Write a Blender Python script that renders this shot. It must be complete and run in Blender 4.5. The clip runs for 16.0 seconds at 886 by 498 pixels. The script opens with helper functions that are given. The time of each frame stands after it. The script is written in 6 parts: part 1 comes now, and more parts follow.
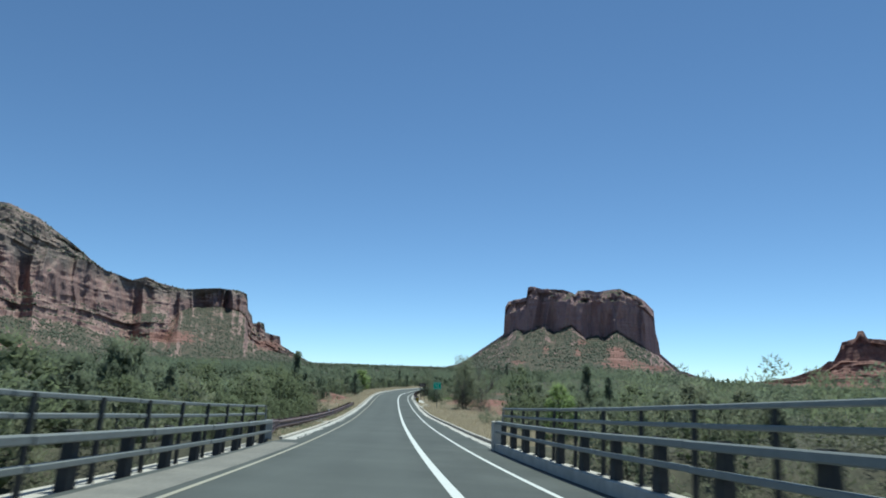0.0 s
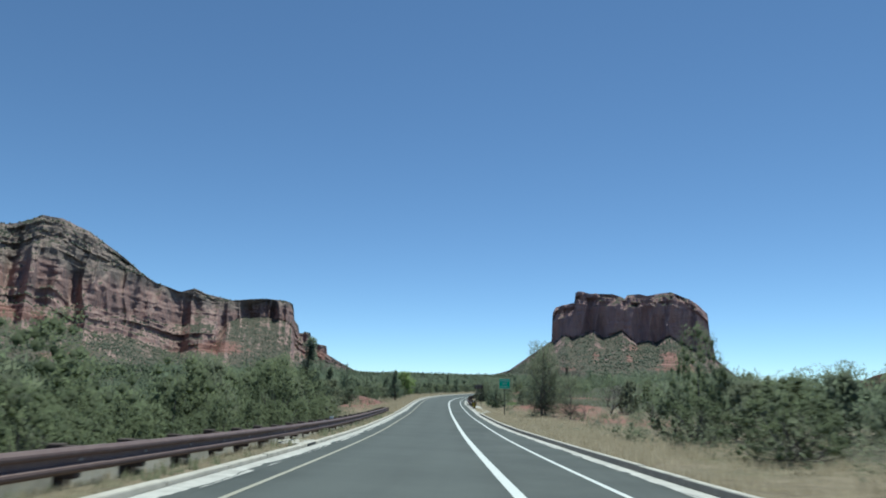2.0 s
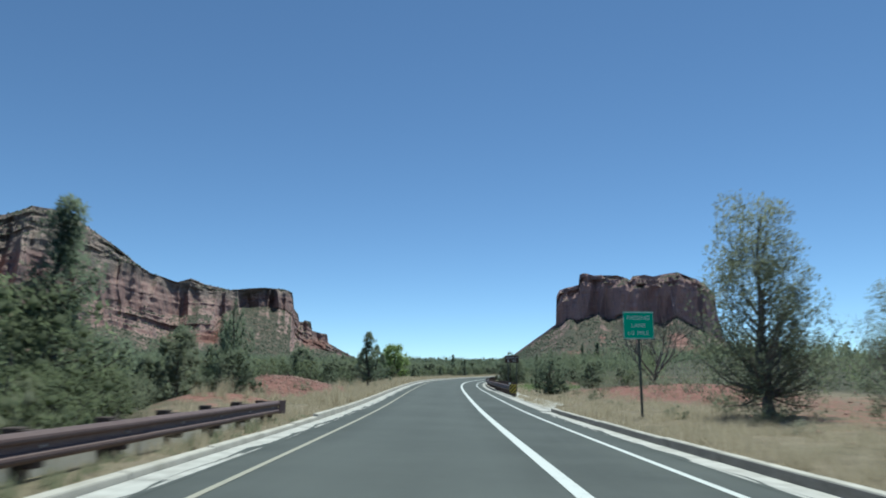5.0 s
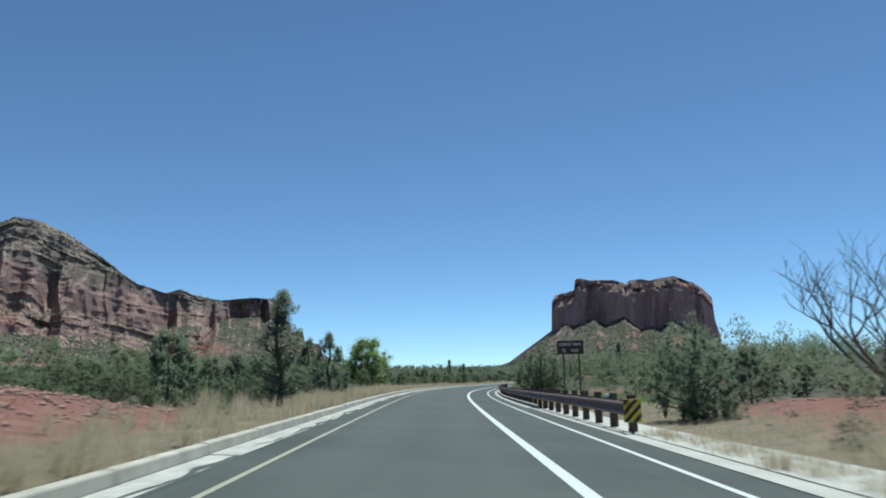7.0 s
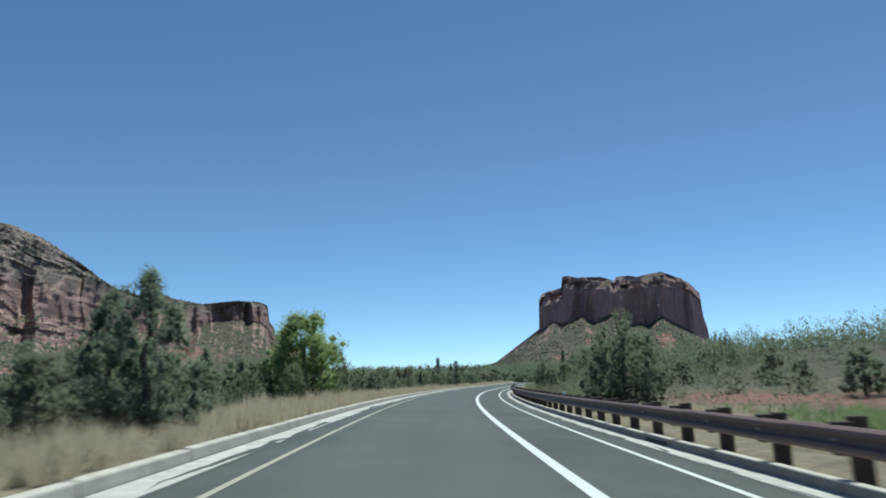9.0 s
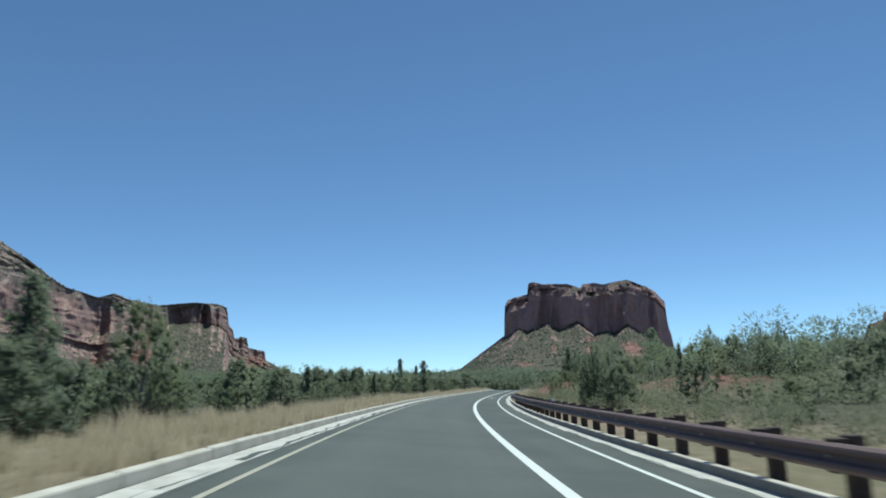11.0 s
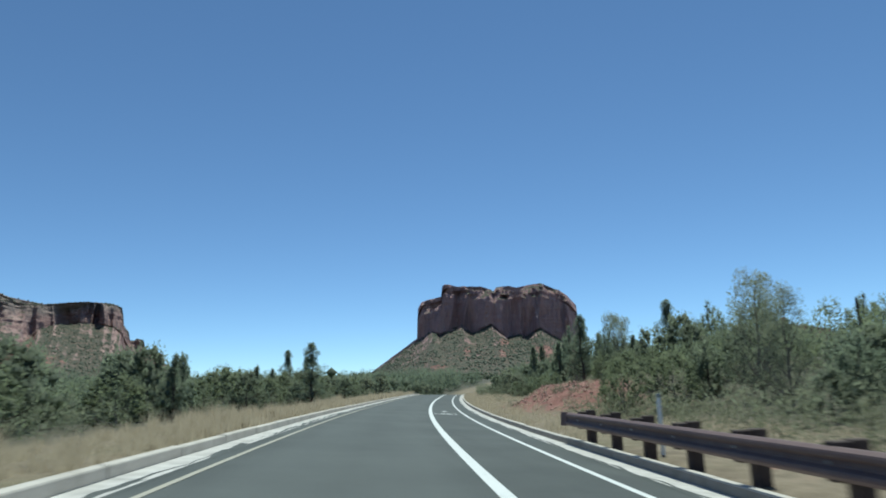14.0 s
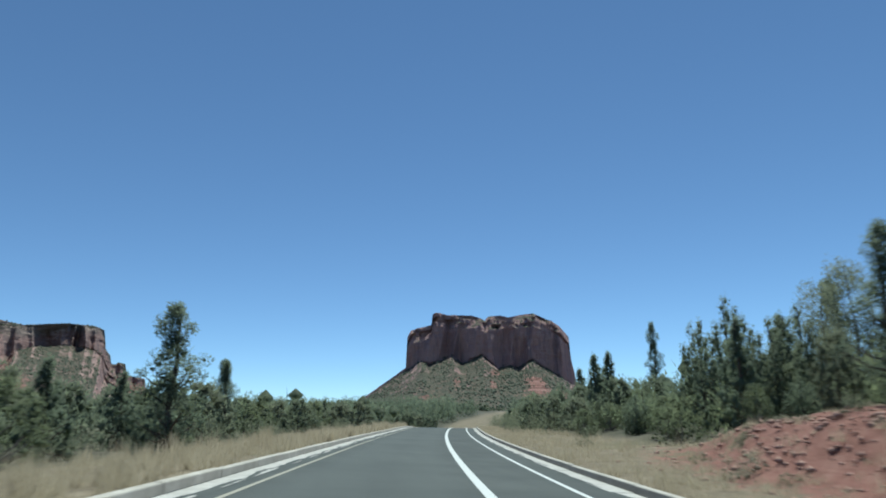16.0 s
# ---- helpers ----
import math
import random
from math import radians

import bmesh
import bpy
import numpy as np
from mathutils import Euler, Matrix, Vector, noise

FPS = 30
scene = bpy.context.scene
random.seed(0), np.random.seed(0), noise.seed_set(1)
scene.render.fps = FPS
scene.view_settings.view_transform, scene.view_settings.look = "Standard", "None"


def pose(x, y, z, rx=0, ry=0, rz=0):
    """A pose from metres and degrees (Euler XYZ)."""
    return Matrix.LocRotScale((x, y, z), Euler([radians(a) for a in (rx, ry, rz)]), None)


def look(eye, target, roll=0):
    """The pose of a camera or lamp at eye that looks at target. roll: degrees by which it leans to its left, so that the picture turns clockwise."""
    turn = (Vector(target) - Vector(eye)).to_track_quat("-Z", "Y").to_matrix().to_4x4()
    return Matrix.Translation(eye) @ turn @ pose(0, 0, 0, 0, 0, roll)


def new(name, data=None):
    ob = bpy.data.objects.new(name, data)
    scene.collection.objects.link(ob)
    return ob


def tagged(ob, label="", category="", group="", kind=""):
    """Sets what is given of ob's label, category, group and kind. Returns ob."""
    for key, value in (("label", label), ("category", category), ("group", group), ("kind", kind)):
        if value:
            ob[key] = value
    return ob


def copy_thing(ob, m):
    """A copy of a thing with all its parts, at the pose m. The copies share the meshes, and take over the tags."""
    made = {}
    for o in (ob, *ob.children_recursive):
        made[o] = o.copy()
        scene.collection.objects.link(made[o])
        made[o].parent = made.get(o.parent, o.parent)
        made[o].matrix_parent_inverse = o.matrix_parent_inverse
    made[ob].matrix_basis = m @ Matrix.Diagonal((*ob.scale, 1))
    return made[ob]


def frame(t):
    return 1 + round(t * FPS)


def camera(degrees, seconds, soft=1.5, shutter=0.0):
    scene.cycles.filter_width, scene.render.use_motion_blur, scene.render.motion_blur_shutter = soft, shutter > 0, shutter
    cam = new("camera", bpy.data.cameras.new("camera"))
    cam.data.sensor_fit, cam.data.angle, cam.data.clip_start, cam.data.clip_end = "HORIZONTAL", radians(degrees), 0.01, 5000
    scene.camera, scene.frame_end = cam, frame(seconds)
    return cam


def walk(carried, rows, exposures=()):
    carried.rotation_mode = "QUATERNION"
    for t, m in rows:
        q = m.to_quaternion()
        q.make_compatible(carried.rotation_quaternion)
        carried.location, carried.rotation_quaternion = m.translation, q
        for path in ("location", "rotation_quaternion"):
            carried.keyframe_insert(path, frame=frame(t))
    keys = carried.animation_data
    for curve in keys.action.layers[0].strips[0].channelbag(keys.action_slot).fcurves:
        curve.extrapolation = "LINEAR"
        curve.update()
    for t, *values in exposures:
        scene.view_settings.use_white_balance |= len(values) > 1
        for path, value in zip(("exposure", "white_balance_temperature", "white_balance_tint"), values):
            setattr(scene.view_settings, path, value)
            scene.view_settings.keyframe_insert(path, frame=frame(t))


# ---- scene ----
cam = camera(64.0, 16.0, soft=1.85, shutter=0.35)
PATH = [
    (0, (0.798, 0.060, 1.153), (0.792, 9.886, 3.014), 1.65),
    (0.5, (0.287, 6.738, 0.849), (0.215, 16.559, 2.735), 1.60),
    (1, (-0.309, 13.369, 0.548), (-0.525, 23.182, 2.460), 1.56),
    (1.5, (-0.717, 19.940, 0.273), (-1.137, 29.743, 2.203), 1.50),
    (2, (-1.212, 26.625, 0.037), (-1.840, 36.411, 1.999), 1.17),
    (2.5, (-1.805, 33.515, -0.174), (-2.594, 43.288, 1.796), 0.96),
    (3, (-2.290, 40.701, -0.372), (-3.141, 50.472, 1.578), 0.61),
    (3.5, (-2.926, 48.152, -0.550), (-3.750, 57.936, 1.347), 0.47),
    (4, (-3.437, 55.805, -0.704), (-4.193, 65.606, 1.129), 0.21),
    (4.5, (-3.926, 63.520, -0.818), (-4.613, 73.334, 0.972), 0.17),
    (5, (-4.433, 71.342, -0.886), (-5.067, 81.161, 0.899), 0.01),
    (5.5, (-4.959, 79.271, -0.931), (-5.556, 89.086, 0.887), -0.27),
    (6, (-5.489, 87.165, -0.968), (-6.061, 96.973, 0.896), -0.56),
    (6.5, (-6.007, 94.879, -0.985), (-6.559, 104.681, 0.916), -0.80),
    (7, (-6.497, 102.272, -0.967), (-7.031, 112.075, 0.937), -0.87),
    (7.5, (-6.958, 109.344, -0.910), (-7.475, 119.153, 0.962), -0.79),
    (8, (-7.423, 116.286, -0.836), (-7.894, 126.097, 1.040), -1.45),
    (8.5, (-7.873, 123.388, -0.765), (-8.280, 133.199, 1.129), -1.94),
    (9, (-8.304, 130.617, -0.690), (-8.629, 140.427, 1.220), -1.94),
    (9.5, (-8.724, 138.361, -0.612), (-8.952, 148.170, 1.315), -1.86),
    (10, (-9.107, 146.620, -0.540), (-9.223, 156.428, 1.406), -1.72),
    (10.5, (-9.405, 155.038, -0.474), (-9.391, 164.843, 1.491), -1.55),
    (11, (-9.584, 163.254, -0.417), (-9.421, 173.054, 1.566), -1.41),
    (11.5, (-9.633, 170.906, -0.371), (-9.295, 180.699, 1.629), -1.35),
    (12, (-9.563, 177.995, -0.334), (-9.026, 187.775, 1.681), -1.37),
    (12.5, (-9.383, 185.055, -0.300), (-8.619, 194.820, 1.716), -1.56),
    (13, (-9.130, 192.268, -0.268), (-8.152, 202.015, 1.742), -1.71),
    (13.5, (-8.890, 199.724, -0.224), (-7.704, 209.448, 1.783), -1.65),
    (14, (-8.539, 207.445, -0.171), (-7.159, 217.144, 1.833), -1.71),
    (14.5, (-8.089, 215.381, -0.113), (-6.579, 225.059, 1.903), -1.49),
    (15, (-7.470, 223.511, -0.062), (-5.901, 233.163, 2.030), -1.31),
    (15.5, (-6.759, 231.534, -0.016), (-5.198, 241.158, 2.208), -1.10),
    (16, (-5.997, 239.453, 0.033), (-4.495, 249.040, 2.446), -0.69),
]
walk(cam, [(t, look(eye, target, roll)) for t, eye, target, roll in PATH], exposures=[(0, 0.15, 5800, -7), (16, 0.15, 5800, -7)])

# ---- sky and sun ----
SUN_AZ, SUN_EL = radians(24), radians(68)      # to the right of the first heading, above the horizon
world = bpy.data.worlds.new("world")
scene.world = world
world.use_nodes = True
wn, wl = world.node_tree.nodes, world.node_tree.links
sky = wn.new("ShaderNodeTexSky")
sky.sky_type, sky.sun_disc = "NISHITA", False
sky.sun_elevation, sky.sun_rotation = SUN_EL, SUN_AZ
sky.altitude, sky.air_density, sky.dust_density, sky.ozone_density = 2000, 0.7, 0.0, 2.6
wn["Background"].inputs[1].default_value = 0.117
wl.new(sky.outputs[0], wn["Background"].inputs[0])
sun = new("sun", bpy.data.lights.new("sun", "SUN"))
sun.data.energy, sun.data.angle, sun.data.color = 4.2, radians(0.53), (1.0, 0.95, 0.87)
sun.matrix_world = look((0, 0, 500), (-500 * math.cos(SUN_EL) * math.sin(SUN_AZ), -500 * math.cos(SUN_EL) * math.cos(SUN_AZ), 500 - 500 * math.sin(SUN_EL)))


# ---- materials ----
class Mat:
    """A small node-material builder."""

    def __init__(self, name, rough=0.9, metal=0.0):
        self.m = bpy.data.materials.new(name)
        self.m.use_nodes = True
        self.n, self.l = self.m.node_tree.nodes, self.m.node_tree.links
        self.b = self.n["Principled BSDF"]
        self.b.inputs["Roughness"].default_value, self.b.inputs["Metallic"].default_value = rough, metal
        self.b.inputs["Specular IOR Level"].default_value = 0.3
        self.g = self.n.new("ShaderNodeNewGeometry")
        self.tc = self.n.new("ShaderNodeTexCoord")

    def noise(self, scale, detail=4, rough=0.6, where=None, stretch=None):
        t = self.n.new("ShaderNodeTexNoise")
        t.inputs["Scale"].default_value, t.inputs["Detail"].default_value, t.inputs["Roughness"].default_value = scale, detail, rough
        src = where or self.g.outputs["Position"]
        if stretch:
            mp = self.n.new("ShaderNodeMapping")
            mp.inputs["Scale"].default_value = stretch
            self.l.new(src, mp.inputs[0])
            src = mp.outputs[0]
        self.l.new(src, t.inputs["Vector"])
        return t.outputs["Fac"]

    def voronoi(self, scale, feature="F1", out="Distance", stretch=None):
        t = self.n.new("ShaderNodeTexVoronoi")
        t.feature = feature
        t.inputs["Scale"].default_value = scale
        src = self.g.outputs["Position"]
        if stretch:
            mp = self.n.new("ShaderNodeMapping")
            mp.inputs["Scale"].default_value = stretch
            self.l.new(src, mp.inputs[0])
            src = mp.outputs[0]
        self.l.new(src, t.inputs["Vector"])
        return t.outputs[out]

    def ramp(self, fac, *stops):
        r = self.n.new("ShaderNodeValToRGB")
        e = r.color_ramp.elements
        while len(e) < len(stops):
            e.new(0.5)
        for k, (pos, col) in zip(e, stops):
            k.position = pos
            k.color = (*col, 1) if len(col) == 3 else col
        self.l.new(fac, r.inputs[0])
        return r.outputs[0]

    def grey(self, fac, lo, hi):
        return self.ramp(fac, (lo, (0, 0, 0)), (hi, (1, 1, 1)))

    def mix(self, fac, a, b, how="MIX"):
        x = self.n.new("ShaderNodeMix")
        x.data_type, x.blend_type = "RGBA", how
        for i, v in ((0, fac), (6, a), (7, b)):
            if isinstance(v, (int, float)):
                x.inputs[i].default_value = v
            elif isinstance(v, tuple):
                x.inputs[i].default_value = (*v, 1)
            else:
                self.l.new(v, x.inputs[i])
        return x.outputs[2]

    def math(self, op, a, b=0.0):
        x = self.n.new("ShaderNodeMath")
        x.operation = op
        for i, v in enumerate((a, b)):
            if isinstance(v, (int, float)):
                x.inputs[i].default_value = v
            else:
                self.l.new(v, x.inputs[i])
        return x.outputs[0]

    def xyz(self, src):
        x = self.n.new("ShaderNodeSeparateXYZ")
        self.l.new(src, x.inputs[0])
        return x.outputs

    def attr(self, name):
        a = self.n.new("ShaderNodeAttribute")
        a.attribute_name = name
        return a.outputs["Color"], a.outputs["Fac"]

    def chance(self):
        o = self.n.new("ShaderNodeObjectInfo")
        return o.outputs["Random"]

    def colour(self, c):
        if isinstance(c, tuple):
            self.b.inputs["Base Color"].default_value = (*c, 1)
        else:
            self.l.new(c, self.b.inputs["Base Color"])
        return self

    def rough(self, fac):
        self.l.new(fac, self.b.inputs["Roughness"])
        return self

    def bump(self, fac, strength=0.3, depth=0.02):
        b = self.n.new("ShaderNodeBump")
        b.inputs["Strength"].default_value, b.inputs["Distance"].default_value = strength, depth
        self.l.new(fac, b.inputs["Height"])
        self.l.new(b.outputs[0], self.b.inputs["Normal"])
        return self


def make_asphalt():
    a = Mat("asphalt", 0.85)
    grain, blot, streak = a.noise(55, 3), a.noise(0.35, 5), a.noise(1.0, 5, 0.6, stretch=(1.6, 0.05, 1))
    c = a.ramp(grain, (0.3, (0.048, 0.052, 0.047)), (0.7, (0.088, 0.094, 0.086)))
    c = a.mix(a.grey(blot, 0.35, 0.7), c, (0.1, 0.106, 0.096))
    c = a.mix(a.math("MULTIPLY", a.grey(streak, 0.45, 0.75), 0.45), c, (0.058, 0.061, 0.056))
    # lighter band where the tyres run, darker oil strip between
    band = a.attr("wear")[1]
    c = a.mix(a.math("MULTIPLY", band, 0.55), c, (0.107, 0.115, 0.105))
    return a.colour(c).bump(grain, 0.35, 0.006).m


def make_paint(name, col, dark):
    a = Mat(name, 0.6)
    worn = a.noise(9, 6, 0.75)
    c = a.mix(a.grey(worn, 0.56, 0.72), col, dark)
    return a.colour(c).bump(a.noise(60, 2), 0.15, 0.003).m


def make_concrete(name, base=(0.52, 0.475, 0.40), dark=(0.34, 0.30, 0.245), scale=1.5):
    a = Mat(name, 0.88)
    c = a.mix(a.grey(a.noise(scale, 6, 0.7), 0.35, 0.7), base, dark)
    c = a.mix(a.math("MULTIPLY", a.grey(a.noise(30, 3), 0.5, 0.8), 0.35), c, (0.62, 0.6, 0.56))
    c = a.mix(a.math("MULTIPLY", a.chance(), 0.22), c, (0.36, 0.33, 0.29))
    return a.colour(c).bump(a.noise(40, 4), 0.3, 0.006).m


def make_steel(name, a1, a2, rough=0.75, metal=0.0):
    a = Mat(name, rough, metal)
    c = a.mix(a.grey(a.noise(6, 6, 0.7), 0.35, 0.7), a1, a2)
    c = a.mix(a.math("MULTIPLY", a.chance(), 0.35), c, tuple(v * 0.7 for v in a1))
    return a.colour(c).bump(a.noise(80, 3), 0.2, 0.003).m


def make_ground():
    a = Mat("roadside_earth", 0.95)
    red, red_f = a.attr("red")
    n1, n2, n3 = a.noise(0.12, 6, 0.65), a.noise(1.6, 6, 0.7), a.noise(14, 4, 0.7)
    grass = a.ramp(n2, (0.3, (0.12, 0.094, 0.062)), (0.5, (0.215, 0.172, 0.116)), (0.75, (0.33, 0.27, 0.19)))
    grass = a.mix(a.grey(n1, 0.52, 0.68), grass, (0.15, 0.138, 0.076))
    dirt = a.ramp(n2, (0.3, (0.15, 0.064, 0.047)), (0.5, (0.235, 0.107, 0.082)), (0.75, (0.32, 0.178, 0.138)))
    dirt = a.mix(a.math("MULTIPLY", a.grey(n3, 0.5, 0.75), 0.5), dirt, (0.34, 0.2, 0.15))
    f = a.math("ADD", red_f, a.math("MULTIPLY", a.math("SUBTRACT", n2, 0.5), 1.6))
    c = a.mix(a.grey(f, 0.42, 0.62), grass, dirt)
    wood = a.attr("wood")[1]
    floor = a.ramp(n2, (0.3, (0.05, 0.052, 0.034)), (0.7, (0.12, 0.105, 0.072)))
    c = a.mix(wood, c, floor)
    return a.colour(c).bump(a.math("ADD", n3, n2), 0.6, 0.06).m


def make_rock(name, low, high, pale, stain, soil=(0.135, 0.098, 0.072), cap=None, veg=0.6):
    """Layered red sandstone: banded and streaked walls, pale treads, stony soil with low scrub on the gentler ground; cap: colour of the upper beds."""
    a = Mat(name, 0.95)
    z = a.xyz(a.g.outputs["Position"])[2]
    wob = a.noise(0.004, 4, 0.6)
    flatz = a.n.new("ShaderNodeCombineXYZ")
    a.l.new(a.math("ADD", z, a.math("MULTIPLY", wob, 30)), flatz.inputs[2])
    beds = a.noise(0.07, 3, 0.6, where=flatz.outputs[0])
    rough = a.noise(0.05, 6, 0.7)
    streak = a.noise(0.05, 6, 0.7, stretch=(1, 1, 0.12))
    broad = a.noise(0.007, 4, 0.6)
    strata, bare = a.attr("strata")[1], a.attr("bare")[1]
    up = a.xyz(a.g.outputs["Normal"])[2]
    tone = a.math("ADD", a.math("MULTIPLY", beds, 0.45), a.math("MULTIPLY", rough, 0.55))
    c = a.ramp(tone, (0.36, low), (0.52, high), (0.66, pale))
    c = a.mix(a.math("MULTIPLY", a.grey(streak, 0.46, 0.62), 0.75), c, stain)
    if cap:
        upper = a.grey(a.math("ADD", strata, a.math("MULTIPLY", a.math("SUBTRACT", broad, 0.5), 0.8)), 0.45, 0.7)
        c = a.mix(a.math("MULTIPLY", upper, 0.8), c, a.ramp(tone, (0.38, tuple(v * 0.5 for v in cap)), (0.60, cap)))
    # paler treads: up-facing ledge rock, broken up by the rough noise
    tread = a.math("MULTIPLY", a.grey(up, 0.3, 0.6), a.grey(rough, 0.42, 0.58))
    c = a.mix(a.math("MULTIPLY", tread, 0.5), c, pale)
    # clean slickrock striped by its beds
    slick = a.ramp(a.noise(0.16, 3, 0.6, where=flatz.outputs[0]), (0.40, (0.135, 0.06, 0.05)), (0.5, (0.25, 0.125, 0.1)), (0.60, (0.35, 0.205, 0.165)))
    ragged = a.grey(a.math("ADD", bare, a.math("MULTIPLY", a.math("SUBTRACT", a.noise(0.03, 7, 0.8, stretch=(1, 1, 2.6)), 0.5), 2.4)), 0.45, 0.55)
    level = a.math("ADD", up, a.math("MULTIPLY", a.math("SUBTRACT", a.noise(0.02, 6, 0.75), 0.5), 1.1))
    gentle = a.grey(level, veg - 0.1, veg + 0.1)
    scrub = a.ramp(a.noise(0.11, 4, 0.75), (0.36, (0.045, 0.054, 0.034)), (0.47, (0.072, 0.08, 0.054)), (0.58, soil), (0.72, tuple(v * 1.7 for v in soil)))
    c = a.mix(gentle, c, scrub)
    c = a.mix(ragged, c, slick)
    return a.colour(c).bump(a.math("ADD", a.math("ADD", rough, beds), a.noise(0.2, 3, 0.6)), 0.7, 5.0).m


def make_leaf(name, dark, light, amount=0.25):
    a = Mat(name, 0.7)
    isl = a.g.outputs["Random Per Island"]
    tone = a.math("ADD", a.math("MULTIPLY", isl, 0.35), a.math("MULTIPLY", a.grey(a.noise(1.3, 3, 0.6), 0.3, 0.7), 0.65))
    c = a.ramp(tone, (0.0, dark), (1.0, light))
    c = a.mix(a.math("MULTIPLY", a.chance(), 0.5), c, tuple((p + q) * 0.4 for p, q in zip(dark, light)))
    a.colour(c)
    tr = a.n.new("ShaderNodeBsdfTranslucent")
    a.l.new(c, tr.inputs[0])
    ms = a.n.new("ShaderNodeMixShader")
    ms.inputs[0].default_value = amount
    a.l.new(a.b.outputs[0], ms.inputs[1])
    a.l.new(tr.outputs[0], ms.inputs[2])
    a.l.new(ms.outputs[0], a.n["Material Output"].inputs[0])
    return a.m


def make_bark(name, c1, c2):
    a = Mat(name, 0.95)
    return a.colour(a.mix(a.grey(a.noise(5, 5, 0.7, stretch=(3, 3, 0.6)), 0.35, 0.65), c1, c2)).bump(a.noise(18, 4), 0.6, 0.02).m


def make_plain(name, col, rough=0.6):
    a = Mat(name, rough)
    return a.colour(a.mix(a.math("MULTIPLY", a.grey(a.noise(4, 5, 0.7), 0.4, 0.75), 0.3), col, tuple(v * 0.6 for v in col))).m


ASPHALT = make_asphalt()
WHITE = make_paint("white_road_paint", (0.66, 0.66, 0.62), (0.36, 0.36, 0.34))
YELLOW = make_paint("worn_yellow_road_paint", (0.40, 0.365, 0.28), (0.2, 0.19, 0.155))
CONCRETE = make_concrete("kerb_concrete", (0.6, 0.55, 0.475), (0.38, 0.34, 0.28))
KERB_FACE = make_concrete("dark_kerb_face", (0.27, 0.245, 0.21), (0.16, 0.145, 0.12), 2.0)
GUTTER = make_concrete("gutter_concrete", (0.62, 0.59, 0.54), (0.36, 0.335, 0.3), 2.5)
PAD = make_concrete("bleached_concrete", (0.58, 0.55, 0.5), (0.42, 0.39, 0.35), 0.8)
BRIDGE_STEEL = make_steel("grey_painted_steel", (0.22, 0.228, 0.215), (0.3, 0.302, 0.28), 0.5)
BRIDGE_DARK = make_steel("dark_weathered_steel", (0.035, 0.034, 0.033), (0.06, 0.057, 0.053), 0.7)
RUST = make_steel("rusted_steel", (0.135, 0.084, 0.077), (0.19, 0.13, 0.117), 0.6)
POST = make_steel("dark_weathered_post", (0.07, 0.05, 0.043), (0.12, 0.09, 0.076), 0.9)
EARTH = make_ground()
SIGN_GREEN = make_plain("green_sign_sheeting", (0.0, 0.52, 0.29), 0.45)
SIGN_BROWN = make_plain("brown_sign_sheeting", (0.055, 0.032, 0.024), 0.5)
SIGN_WHITE = make_plain("white_sign_legend", (0.82, 0.84, 0.82), 0.5)
SIGN_POST = make_plain("dark_sign_post", (0.10, 0.105, 0.095), 0.8)
BLACK = make_plain("black_paint_and_slot_shade", (0.02, 0.02, 0.02), 0.6)
MARK_YELLOW = make_plain("yellow_marker_paint", (0.55, 0.42, 0.05), 0.5)
BARK = make_bark("juniper_bark", (0.055, 0.042, 0.034), (0.13, 0.105, 0.085))
DEAD = make_bark("bare_grey_wood", (0.10, 0.085, 0.075), (0.21, 0.185, 0.165))
L_JUNIPER = make_leaf("juniper_foliage", (0.152, 0.185, 0.128), (0.265, 0.295, 0.187), 0.68)
L_OLIVE = make_leaf("olive_scrub_foliage", (0.167, 0.192, 0.13), (0.295, 0.31, 0.202), 0.68)
L_PINE = make_leaf("pine_foliage", (0.148, 0.188, 0.136), (0.265, 0.304, 0.197), 0.68)
L_COTTON = make_leaf("cottonwood_foliage", (0.21, 0.29, 0.105), (0.38, 0.46, 0.19), 0.68)
L_MESQUITE = make_leaf("mesquite_foliage", (0.143, 0.178, 0.103), (0.271, 0.3, 0.167), 0.68)
L_SHRUB = make_leaf("sage_scrub_foliage", (0.25, 0.255, 0.175), (0.42, 0.41, 0.3), 0.5)
L_DULL = make_leaf("dull_verge_weed_leaves", (0.15, 0.165, 0.10), (0.28, 0.285, 0.185), 0.5)
L_GRASS = make_leaf("dry_grass_blades", (0.30, 0.252, 0.178), (0.47, 0.41, 0.305), 0.45)
L_WEED = make_leaf("green_weed_leaves", (0.135, 0.19, 0.08), (0.245, 0.31, 0.14), 0.5)
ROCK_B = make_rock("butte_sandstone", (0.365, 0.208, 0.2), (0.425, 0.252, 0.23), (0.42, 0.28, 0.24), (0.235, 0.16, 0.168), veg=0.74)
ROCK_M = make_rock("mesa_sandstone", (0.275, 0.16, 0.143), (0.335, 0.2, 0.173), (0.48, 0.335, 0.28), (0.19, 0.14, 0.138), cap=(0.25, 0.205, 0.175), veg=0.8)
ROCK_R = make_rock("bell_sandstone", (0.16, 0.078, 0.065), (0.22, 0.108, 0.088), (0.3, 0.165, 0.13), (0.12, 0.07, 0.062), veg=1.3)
L_SCRUB = make_leaf("hillside_juniper_foliage", (0.075, 0.092, 0.062), (0.12, 0.14, 0.088), 0.2)
STONE = make_bark("red_sandstone_rubble", (0.29, 0.165, 0.13), (0.5, 0.33, 0.265))


